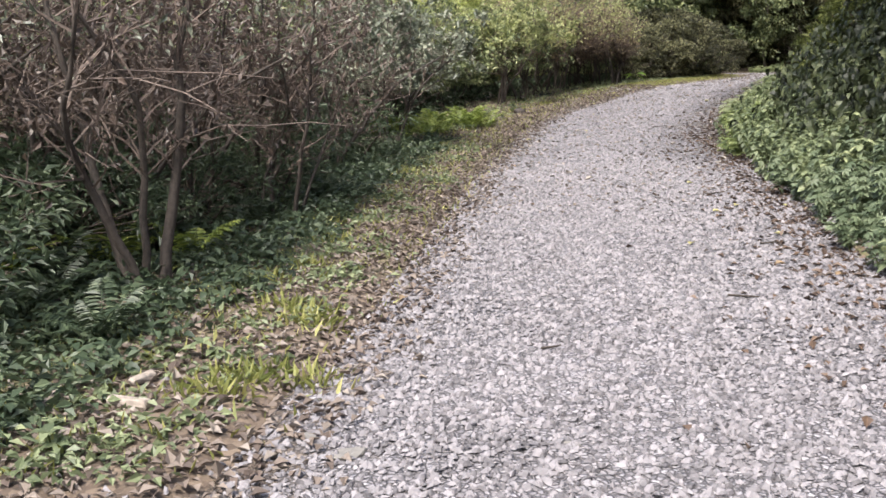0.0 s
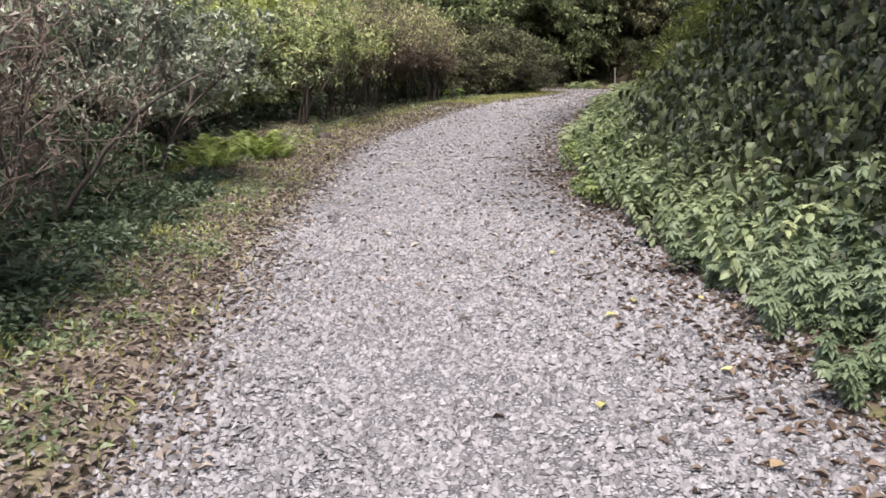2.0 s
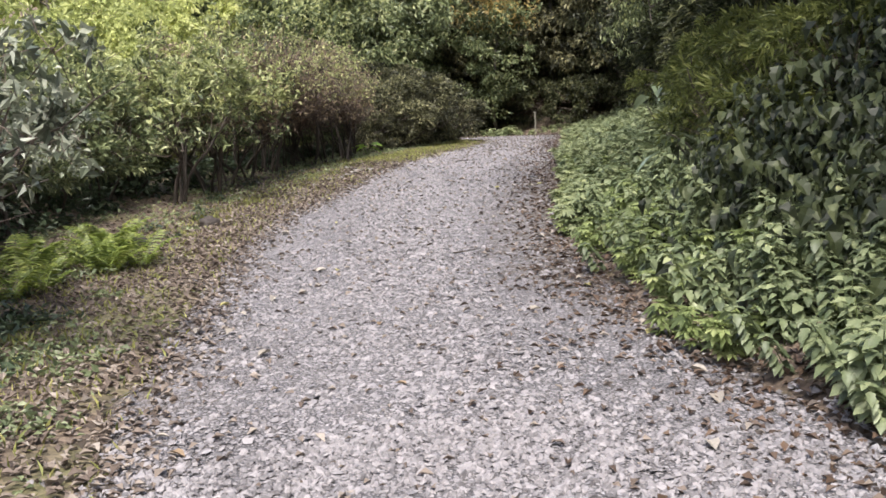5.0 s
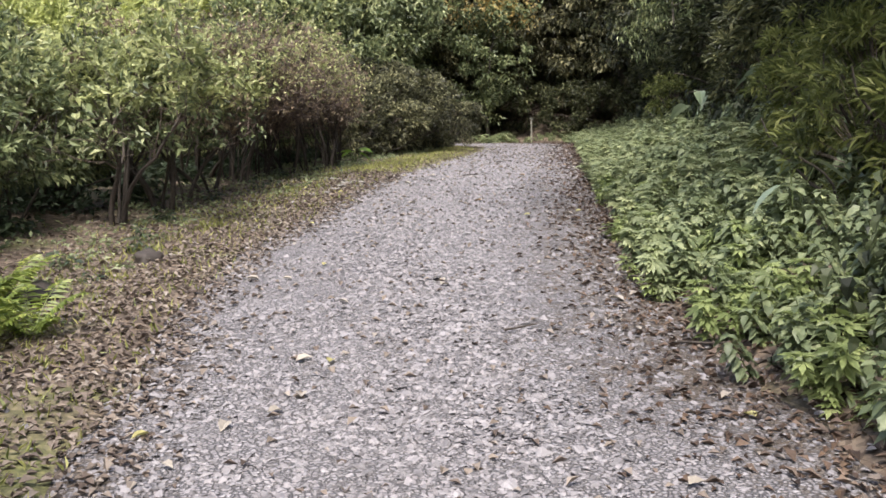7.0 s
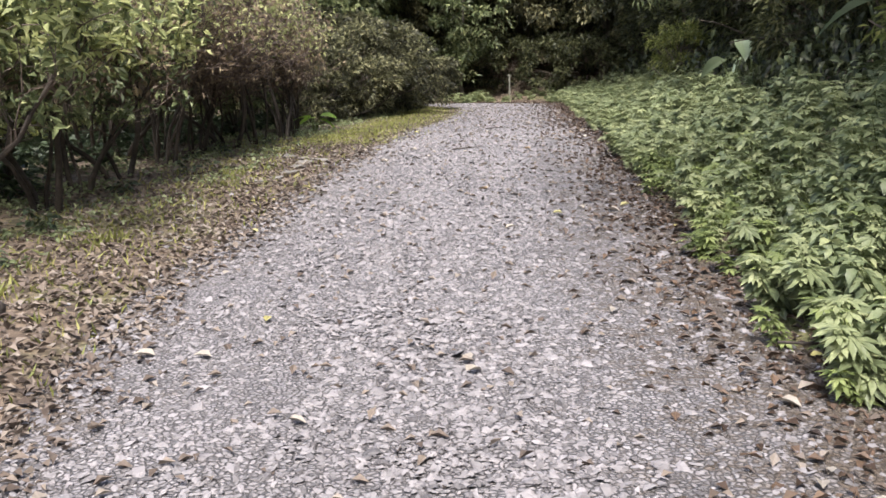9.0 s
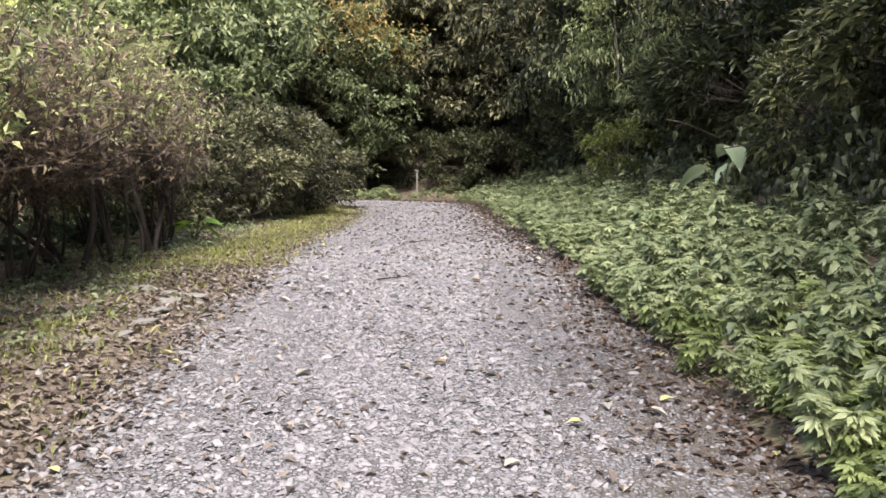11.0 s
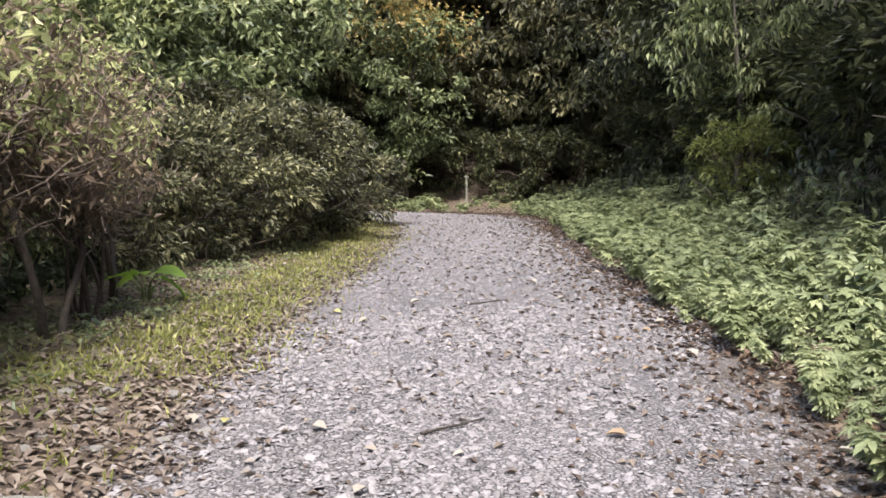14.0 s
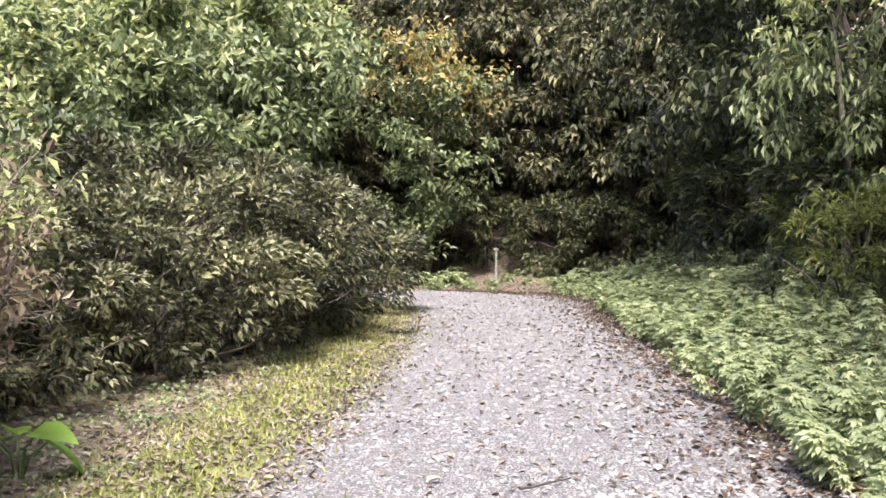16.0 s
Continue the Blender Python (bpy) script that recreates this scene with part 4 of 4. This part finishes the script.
small = herb("seedling", "small bright green seedling on the leaf litter", 0.10, 3, 0.06, M_HERB, 2, 0.08, 0.6, "seedlings on the verge")
plant_out(small, [spot(-0.94, 6.2, 0, 1.4), spot(-1.19, 4.35, 60, 1.6), spot(-1.45, 3.3, 10, 1.6), spot(-1.45, 3.75, 90)] + left_spots(4, 13, 1.1, 0.3, 0.9, 0.6, 1.2))
blades(15000, lambda y: xl(y) - rng.normal(0.55, 0.4, len(y)), (25.5, 42), 0.07, "grass", M_GRASS, "yellowing short grass along the path edge")
blades(6500, lambda y: xl(y) - np.abs(rng.normal(0.95, 0.5, len(y))), (3.0, 26), 0.07, "grass", M_GRASS, "sparse yellow-green grass tufts in the leaf litter")

# ---------------------------------------------------------------- the bank on the hill side
def right_spots(y0, y1, step, off0, off1, s0=0.85, s1=1.2, tilt=8):
    out, y = [], y0
    while y < y1:
        yy = y + jit(step * 0.4)
        out.append(spot(float(xr(yy)) + float(rng.uniform(off0, off1)) / float(lateral(yy)), yy, float(rng.uniform(0, 360)), float(rng.uniform(s0, s1)), tilt=jit(tilt)))
        y += step
    return out


herb_a = herb("nettle_like_herb", "leafy green herb with toothed drooping leaves on the bank", 0.42, 3, 0.076, M_HERB, 18, 0.2, 0.66, "herbs covering the bank", lobed=True)
herb_b = herb("mugwort_like_herb", "grey-green feathery herb growing at the foot of the bank", 0.38, 3, 0.072, M_HERBPALE, 19, 0.17, 0.6, "herbs covering the bank", cut=True)
herb_f = herb("mugwort_like_herb", "dull grey-green mugwort clump at the path edge", 0.38, 3, 0.072, M_HERBGREY, 19, 0.17, 0.6, "herbs covering the bank", cut=True)
herb_c = herb("creeping_herb", "low bright green herb creeping to the path edge", 0.22, 3, 0.064, M_HERBLIME, 12, 0.18, 0.66, "herbs covering the bank", cut=True)
herb_d = herb("tall_bank_herb", "tall green herb with large pointed leaves", 0.6, 3, 0.105, M_HERB, 12, 0.21, 0.52, "herbs covering the bank", lobed=True)
herb_e = herb("cut_leaved_herb", "pale green herb with deeply cut leaves", 0.36, 3, 0.070, M_HERBPALE, 19, 0.18, 0.6, "herbs covering the bank", cut=True)
plant_out(herb_a, right_spots(8.2, 12.5, 0.1, 0.08, 0.7, 0.85, 1.2) + right_spots(10.6, 18.5, 0.1, 0.1, 1.3, 0.9, 1.25) + right_spots(11, 19.5, 0.13, 1.0, 2.3, 0.9, 1.3) + right_spots(16, 28, 0.35, 0.3, 1.9, 1.0, 1.4))
plant_out(herb_b, right_spots(16, 28, 0.22, 0.1, 1.8, 0.9, 1.5) + right_spots(22, 39.8, 0.16, 0.2, 2.0, 0.9, 1.4) + [spot(float(rng.uniform(13.3, 17.5)), float(rng.uniform(41.8, 44.8)), jit(180), float(rng.uniform(0.7, 1.2))) for _ in range(34)])
plant_out(herb_f, right_spots(5.4, 9.4, 0.08, -0.02, 0.5, 0.75, 1.0) + right_spots(5.6, 8.8, 0.1, 0.2, 0.9) + right_spots(6, 8.6, 0.12, 0.5, 1.1, 1.1, 1.4))
plant_out(herb_c, right_spots(11.5, 22, 0.2, 0.0, 0.5, 1.0, 1.5) + right_spots(12.5, 22, 0.2, 0.3, 1.0, 1.2, 1.7))
plant_out(herb_d, right_spots(15, 24, 0.35, 1.0, 2.4, 0.8, 1.1))
plant_out(herb_e, right_spots(17, 39.8, 0.15, 0.1, 1.3, 0.9, 1.4) + right_spots(21, 39.8, 0.25, 0.0, 0.35, 0.6, 0.9) + right_spots(17, 39.8, 0.22, 1.0, 2.4, 1.1, 1.6))
low = herb("path_edge_plant", "pale green broad-leaved plant at the path edge", 0.22, 4, 0.14, M_HERBPALE, 2, 0.10, 0.7)
plant_out(low, [spot(14.6, 43.6, 0, 1.8), spot(14.2, 43.2, 50, 2.0), spot(13.8, 43.9, 0, 1.8), spot(14.9, 44.6, 50, 2.0), spot(16.4, 41.6, 9, 2.0), spot(17.0, 42.0, 70, 2.4), spot(17.6, 41.2, 70, 2.4), spot(16.6, 40.6, 20, 2.2), spot(17.3, 40.3, 90, 2.4), spot(2.75, 5.55, 0, 1.2), spot(2.95, 5.35, 90, 1.1), spot(3.1, 5.7, 40, 1.0)])

ear = broad_plant("elephant_ear_plant", "elephant ear plant with large pale green leaves on the bank", 3, 0.42, M_BIGLEAF, up=1.5)
plant_out(ear, [spot(5.75, 16.2, 200, 0.75), spot(9.0, 20.5, 170, 1.3), spot(10.0, 24.1, 120), spot(10.7, 24.6, 210, 0.9), spot(7.6, 18.6, 150, 0.85)])


def vine_cover(name, label, n, yr, dr, mat, leaf, ratio, out=0.3):
    """Leaves hanging in tiers from the steep bank."""
    k = n // 26
    yc = rng.uniform(*yr, k)
    dc = rng.uniform(*dr, k)
    i = rng.integers(0, k, n)
    y = yc[i] + rng.normal(0, 0.10, n)
    d = dc[i] + rng.normal(0, 0.22, n)
    x = xr(y) + d / lateral(y)
    z = land(x, y)
    e = 0.05
    gx, gy = (land(x + e, y) - z) / e, (land(x, y + e) - z) / e
    nrm = unit(np.stack([-gx, -gy, np.ones(n)], -1))
    lump = (0.08 + 0.92 * rng.random(k) ** 1.6)[i] * out
    p = np.stack([x, y, z], -1) + nrm * (lump * rng.uniform(0.3, 1.0, n))[:, None] + rng.normal(0, 0.07, (n, 3))
    down = np.stack([-0.5 + 0 * x, -0.25 + 0 * x, -0.75 + 0 * x], -1) + rng.normal(0, 0.45, (n, 3))
    v, f = leaves(p, down, nrm + np.array([0, 0, 0.5]) + rng.normal(0, 0.6, (n, 3)), leaf * rng.uniform(0.4, 1.6, n), ratio, 0.25, 0.35, lobed=True)
    tagged(new(name, mesh_np(name, v, f, mat)), label, "climbing vine", kind="stuff")


# bank shade comes largely from the darkened vine colour
vine_cover("climbing_vines", "green vines with drooping leaves on the bank, shade put into their colour", 32000, (4, 14.5), (0.8, 4.6), M_VINE, 0.09, 0.72, 0.85)
vine_cover("climbing_vines", "narrow-leaved undergrowth on the bank, shade put into its dark colour", 26000, (14, 41), (2.2, 5.5), M_VINE, 0.11, 0.55, 0.8)

# the nearest crowns overhang out of view, added to shade the bank
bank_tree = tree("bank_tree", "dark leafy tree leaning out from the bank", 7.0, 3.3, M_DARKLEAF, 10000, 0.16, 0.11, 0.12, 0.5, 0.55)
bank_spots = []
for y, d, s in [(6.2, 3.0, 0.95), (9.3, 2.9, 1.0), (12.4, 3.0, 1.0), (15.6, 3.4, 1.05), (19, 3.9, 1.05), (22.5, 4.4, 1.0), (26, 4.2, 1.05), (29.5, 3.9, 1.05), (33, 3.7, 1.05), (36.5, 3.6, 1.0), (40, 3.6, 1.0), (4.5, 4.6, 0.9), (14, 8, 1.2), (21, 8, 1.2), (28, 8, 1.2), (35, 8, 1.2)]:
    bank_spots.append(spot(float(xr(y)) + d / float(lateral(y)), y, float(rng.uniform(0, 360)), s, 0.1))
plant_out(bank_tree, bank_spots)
light_tree = tree("bank_tree", "leafy tree with lighter green hanging leaves above the bank", 4.2, 1.3, M_MIDGREEN, 3000, 0.13, 0.06, 0.3, 0.34, 0.7, extra=M_YGREEN, n_extra=700)
plant_out(light_tree, [spot(float(xr(y)) + d, y, float(rng.uniform(0, 360)), s, 0.1) for y, d, s in [(31.0, 2.4, 1.0), (14.0, 3.0, 0.8)]])
drooping = mound("bank_shrub", "yellow-green shrub with narrow drooping leaves on the bank", 1.5, 0.8, M_DROOP, 2600, 0.13, ratio=0.25, stems=4, lower=0.2)
plant_out(drooping, [spot(float(xr(y)) + d, y, float(rng.uniform(0, 360)), s, 0.1) for y, d, s in [(12.9, 2.2, 0.8), (13.8, 1.9, 0.8), (14.6, 1.6, 0.65), (15.3, 1.95, 0.9), (16.1, 1.6, 0.75), (16.9, 2.1, 0.95), (17.9, 1.9, 0.75), (19.0, 2.5, 0.9), (30.6, 2.3, 0.9), (32.0, 2.7, 1.1)]])
# the dimness below the trees is in the leaf colour
under = mound("undergrowth_bush", "undergrowth bush below the trees, shade put into its dark leaf colour", 1.6, 1.1, M_DARKLEAF, 3600, 0.13, ratio=0.4, stems=4)
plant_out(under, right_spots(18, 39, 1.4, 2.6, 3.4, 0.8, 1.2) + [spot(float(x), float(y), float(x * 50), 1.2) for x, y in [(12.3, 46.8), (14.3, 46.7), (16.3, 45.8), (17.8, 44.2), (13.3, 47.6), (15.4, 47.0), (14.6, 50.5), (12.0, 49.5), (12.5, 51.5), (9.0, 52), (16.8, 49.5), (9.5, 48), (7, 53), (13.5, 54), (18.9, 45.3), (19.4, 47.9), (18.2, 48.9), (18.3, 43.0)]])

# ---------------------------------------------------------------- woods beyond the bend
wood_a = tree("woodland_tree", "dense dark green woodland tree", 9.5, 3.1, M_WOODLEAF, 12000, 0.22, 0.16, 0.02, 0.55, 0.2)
wood_b = tree("woodland_tree", "woodland tree with yellow-green top leaves, sunlight put into their colour", 8.5, 2.8, M_MIDGREEN, 9000, 0.25, 0.15, 0.03, 0.5, 0.1, extra=M_YGREEN, n_extra=1200)
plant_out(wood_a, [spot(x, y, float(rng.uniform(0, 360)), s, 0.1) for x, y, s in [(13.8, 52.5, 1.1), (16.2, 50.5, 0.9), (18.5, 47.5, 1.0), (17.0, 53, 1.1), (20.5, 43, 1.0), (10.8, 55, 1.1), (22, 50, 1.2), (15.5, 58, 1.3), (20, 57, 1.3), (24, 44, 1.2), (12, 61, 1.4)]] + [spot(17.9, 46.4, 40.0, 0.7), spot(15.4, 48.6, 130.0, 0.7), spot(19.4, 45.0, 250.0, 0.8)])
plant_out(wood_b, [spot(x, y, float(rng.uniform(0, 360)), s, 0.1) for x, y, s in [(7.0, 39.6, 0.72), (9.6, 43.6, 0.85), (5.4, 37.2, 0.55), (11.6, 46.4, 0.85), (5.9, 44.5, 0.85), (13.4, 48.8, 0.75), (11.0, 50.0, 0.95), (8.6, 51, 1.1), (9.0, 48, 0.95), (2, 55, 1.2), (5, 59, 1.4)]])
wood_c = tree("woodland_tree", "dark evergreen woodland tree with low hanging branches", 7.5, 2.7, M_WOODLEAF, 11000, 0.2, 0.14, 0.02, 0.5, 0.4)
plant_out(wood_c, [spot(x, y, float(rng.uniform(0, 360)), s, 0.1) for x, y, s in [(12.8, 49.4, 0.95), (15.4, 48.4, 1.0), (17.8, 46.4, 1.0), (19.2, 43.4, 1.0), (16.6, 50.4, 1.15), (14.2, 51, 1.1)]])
# sunlit look of these trees and the scrub is in their leaf colour
sunny = tree("sunlit_tree", "lime-green tree on the valley side, sunlight put into its leaf colour", 6.5, 2.6, M_LIME, 6500, 0.26, 0.12, 0.08, 0.5, 0.1)
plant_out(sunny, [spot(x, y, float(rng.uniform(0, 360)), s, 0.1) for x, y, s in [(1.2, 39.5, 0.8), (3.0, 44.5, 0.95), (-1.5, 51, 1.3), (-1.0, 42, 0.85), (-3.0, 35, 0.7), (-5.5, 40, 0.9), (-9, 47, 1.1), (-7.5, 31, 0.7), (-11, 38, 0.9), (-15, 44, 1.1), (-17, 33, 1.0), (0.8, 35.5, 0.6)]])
gold = tree("autumn_tree", "slender tree with golden and orange sprays among green leaves", 7.2, 2.1, M_MIDGREEN, 6000, 0.2, 0.08, 0.1, 0.5, 0.2, extra=M_ORANGE, n_extra=1200)
gold.matrix_basis = spot(14.6, 45.0, 0, 0.85)


def hillside(name, label, n, xr_, yr_, mat, leaf):
    k = n // 45
    xc, yc = rng.uniform(*xr_, k), rng.uniform(*yr_, k)
    h = rng.uniform(0.4, 2.2, k)
    i = rng.integers(0, k, n)
    d = rand_dir(n, 0.4) * rng.uniform(0.5, 1.0, n)[:, None]
    x, y = xc[i] + d[:, 0] * 1.4, yc[i] + d[:, 1] * 1.4
    z = land(x, y) + np.abs(d[:, 2]) * h[i]
    v, f = leaves(np.stack([x, y, z], -1), rand_dir(n), rand_dir(n, 1.5), leaf * rng.uniform(0.6, 1.4, n), 0.5, 0.2, 0.2, rich=False)
    tagged(new(name, mesh_np(name, v, f, mat)), label, "scrub", kind="stuff")


hillside("hillside_scrub", "yellow-green scrub covering the hillside, sunlight put into its leaf colour", 34000, (-48, -9), (6, 80), M_LIME, 0.34)
hillside("hillside_scrub", "green scrub patches on the far hillside", 20000, (-48, -6), (0, 80), M_MIDGREEN, 0.34)

# ---------------------------------------------------------------- small things
def bevelled(name, size, mat, jitter=0.0, seg=1):
    bm = bmesh.new()
    bmesh.ops.create_cube(bm, size=1.0)
    bmesh.ops.scale(bm, vec=size, verts=bm.verts)
    bmesh.ops.bevel(bm, geom=bm.edges[:], offset=min(size) * 0.25, segments=seg, affect="EDGES")
    for v in bm.verts:
        v.co += Vector(rng.normal(0, 1, 3)) * jitter
    me = bpy.data.meshes.new(name)
    bm.to_mesh(me)
    bm.free()
    me.materials.append(mat)
    return me


def rock(name, size, mat, label):
    bm = bmesh.new()
    bmesh.ops.create_icosphere(bm, subdivisions=2 if name == "flat_stone" else 3, radius=1.0)
    off = Vector(rng.uniform(-9, 9, 3))
    for v in bm.verts:
        k = 1 + 0.45 * noise.noise(v.co * 1.3 + off) + 0.12 * noise.noise(v.co * 4 + off)
        if name == "flat_stone":
            v.co.z = max(min(v.co.z, 0.45 + 0.15 * v.co.x), -0.5)
        v.co = Vector((v.co.x * size[0] * k, v.co.y * size[1] * k, v.co.z * size[2] * k))
    me = bpy.data.meshes.new(name)
    bm.to_mesh(me)
    bm.free()
    me.materials.append(mat)
    for p in me.polygons:
        p.use_smooth = name != "flat_stone"
    return tagged(new(name, me), label, "stone")


def on_ground(ob, x, y, turn=0, lift=0.0):
    ob.matrix_basis = pose(x, y, float(road_z(np.array(x), np.array(y))) + lift, 0, 0, turn)
    return ob


on_ground(rock("stone", (0.13, 0.09, 0.08), M_DARKROCK, "dark rounded stone lying on the verge"), 1.40, 18.5, 20, 0.02)
on_ground(rock("stone", (0.22, 0.14, 0.09), M_DARKROCK, "low dark stone half hidden by ferns"), 0.62, 17.35, 70, 0.02)
SLABS = [(4.07, 24.07, 0.17), (4.23, 23.9, 0.10), (4.4, 23.8, 0.12), (4.16, 23.55, 0.15), (4.02, 23.2, 0.13), (4.6, 23.75, 0.08), (4.37, 23.55, 0.08), (4.23, 23.35, 0.07), (3.85, 22.8, 0.13), (3.65, 22.45, 0.10), (3.9, 24.35, 0.12)]
for _ in range(40):
    yy = float(rng.uniform(19.5, 26.5))
    SLABS.append((float(xl(yy)) + float(rng.uniform(-0.85, 0.2)), yy, float(rng.uniform(0.035, 0.08))))
for x, y, s in SLABS:
    on_ground(tagged(rock("flat_stone", (s * 0.8, s * 0.6, s * 0.24), M_ROCK, "flat grey slab of stone among dry leaves"), group="flat stones on the verge"), x, y, jit(180), s * 0.06)
for x, y, s in [(-0.37, 3.22, 0.045), (-0.55, 3.4, 0.03), (0.4, 3.2, 0.025)]:
    on_ground(tagged(rock("flat_stone", (s * 1.4, s, s * 0.35), M_ROCK, "small pale flat stone on the gravel"), group="flat stones on the path"), x, y, jit(180), s * 0.1)
for x, y, turn, L in [(-1.64, 3.73, 80, 0.2), (-1.31, 3.71, -20, 0.2), (-1.34, 4.0, 50, 0.12)]:
    ob = tagged(new("wood_chunk", bevelled("wood_chunk", (L, 0.05, 0.035), M_WOOD, 0.003)), "broken chunk of weathered wood in the leaf litter", "wood chunk", "wood chunks on the verge")
    on_ground(ob, x, y, turn, 0.02)


def stick(x, y, turn, length, r=0.008):
    pts = wander((-length / 2, 0, 0), (1, 0, 0), length, 5, 0.12)
    pts[:, 2] *= 0.1
    v, f = tube(pts, r * np.linspace(1, 0.5, 6), 5)
    on_ground(tagged(new("stick", mesh_np("stick", v, f, M_BARK, True)), "thin dark fallen stick on the gravel", "stick", "fallen sticks"), x, y, turn, r + 0.012)


for x, y, turn, L in [(1.58, 5.1, -20, 0.17), (2.2, 6.57, 10, 0.14), (0.45, 4.3, 30, 0.1), (2.1, 7.2, 60, 0.1), (2.45, 8.9, 15, 0.3), (4.3, 14.9, -30, 0.5), (4.9, 16.6, -40, 0.4), (3.4, 15.6, 10, 0.25), (6.2, 24.0, 15, 0.4), (8.0, 27.2, 0, 0.35), (5.0, 20.7, 70, 0.25), (3.9, 25.2, 60, 0.5), (7.2, 22.3, -50, 0.5)]:
    stick(x, y, turn, L)


def fallen_leaf(mat, label, size):
    v, f = leaves(np.array([[-0.5 * size, 0, 0.004]]), np.array([[1.0, 0, 0.05]]), np.array([[0, 0, 1.0]]), np.array([size]), 0.62, 0.3, 0.08)
    return tagged(new("fallen_leaf", mesh_np("fallen_leaf", v, f, mat)), label, "leaf", "fallen leaves on the path")


yel = fallen_leaf(M_YELLOW, "yellow fallen leaf lying on the gravel", 0.075)
rust = fallen_leaf(M_RUST, "rust-brown fallen leaf lying on the gravel", 0.075)
pale = fallen_leaf(M_PALELEAF, "pale dry fallen leaf lying on the gravel", 0.085)


def leaf_spots(n, y0, y1, edge):
    out = []
    for _ in range(n):
        y = float(rng.uniform(y0, y1))
        u = float(rng.random()) if rng.random() > edge else float(rng.choice([rng.uniform(0, 0.12), rng.uniform(0.85, 1.0)]))
        x = float(xl(y) + (xr(y) - xl(y)) * u)
        out.append(pose(x, y, float(road_z(np.array(x), np.array(y))) + 0.014, jit(12), jit(12), jit(180)) @ Matrix.Scale(float(rng.uniform(0.7, 1.3)), 4))
    return out


at = lambda x, y, r=0: pose(x, y, float(road_z(np.array(x), np.array(y))) + 0.016, 4, 3, r)
plant_out(yel, [at(2.2, 7.9), at(2.45, 8.2, 50), at(2.4, 9.6, 20), at(3.75, 13.9, 100), at(2.2, 15.3, 60)] + leaf_spots(18, 6, 30, 0.6))
plant_out(rust, [at(2.05, 5.9, 10), at(-0.27, 5.4, 60), at(2.3, 5.6, 20)] + leaf_spots(18, 4, 30, 0.6))
plant_out(pale, [at(3.1, 13.3, 10), at(1.95, 14.8, 80)] + leaf_spots(70, 10, 32, 0.25))

# marker post at the bend
post = root("marker_post", "thin pale marker post at the bend of the path", "post")
part("shaft", mesh_np("shaft", *tube(np.array([[0, 0, -0.1], [0.01, 0, 0.4], [0.0, 0.0, 0.82]]), [0.032, 0.03, 0.027], 8), M_POST, True), post)
part("cap", bevelled("cap", (0.14, 0.05, 0.06), M_POST, 0.002), post, "short pale crosspiece").matrix_basis = pose(0, 0, 0.84, 0, 8, 20)
post.matrix_basis = spot(15.5, 43.2, 0)
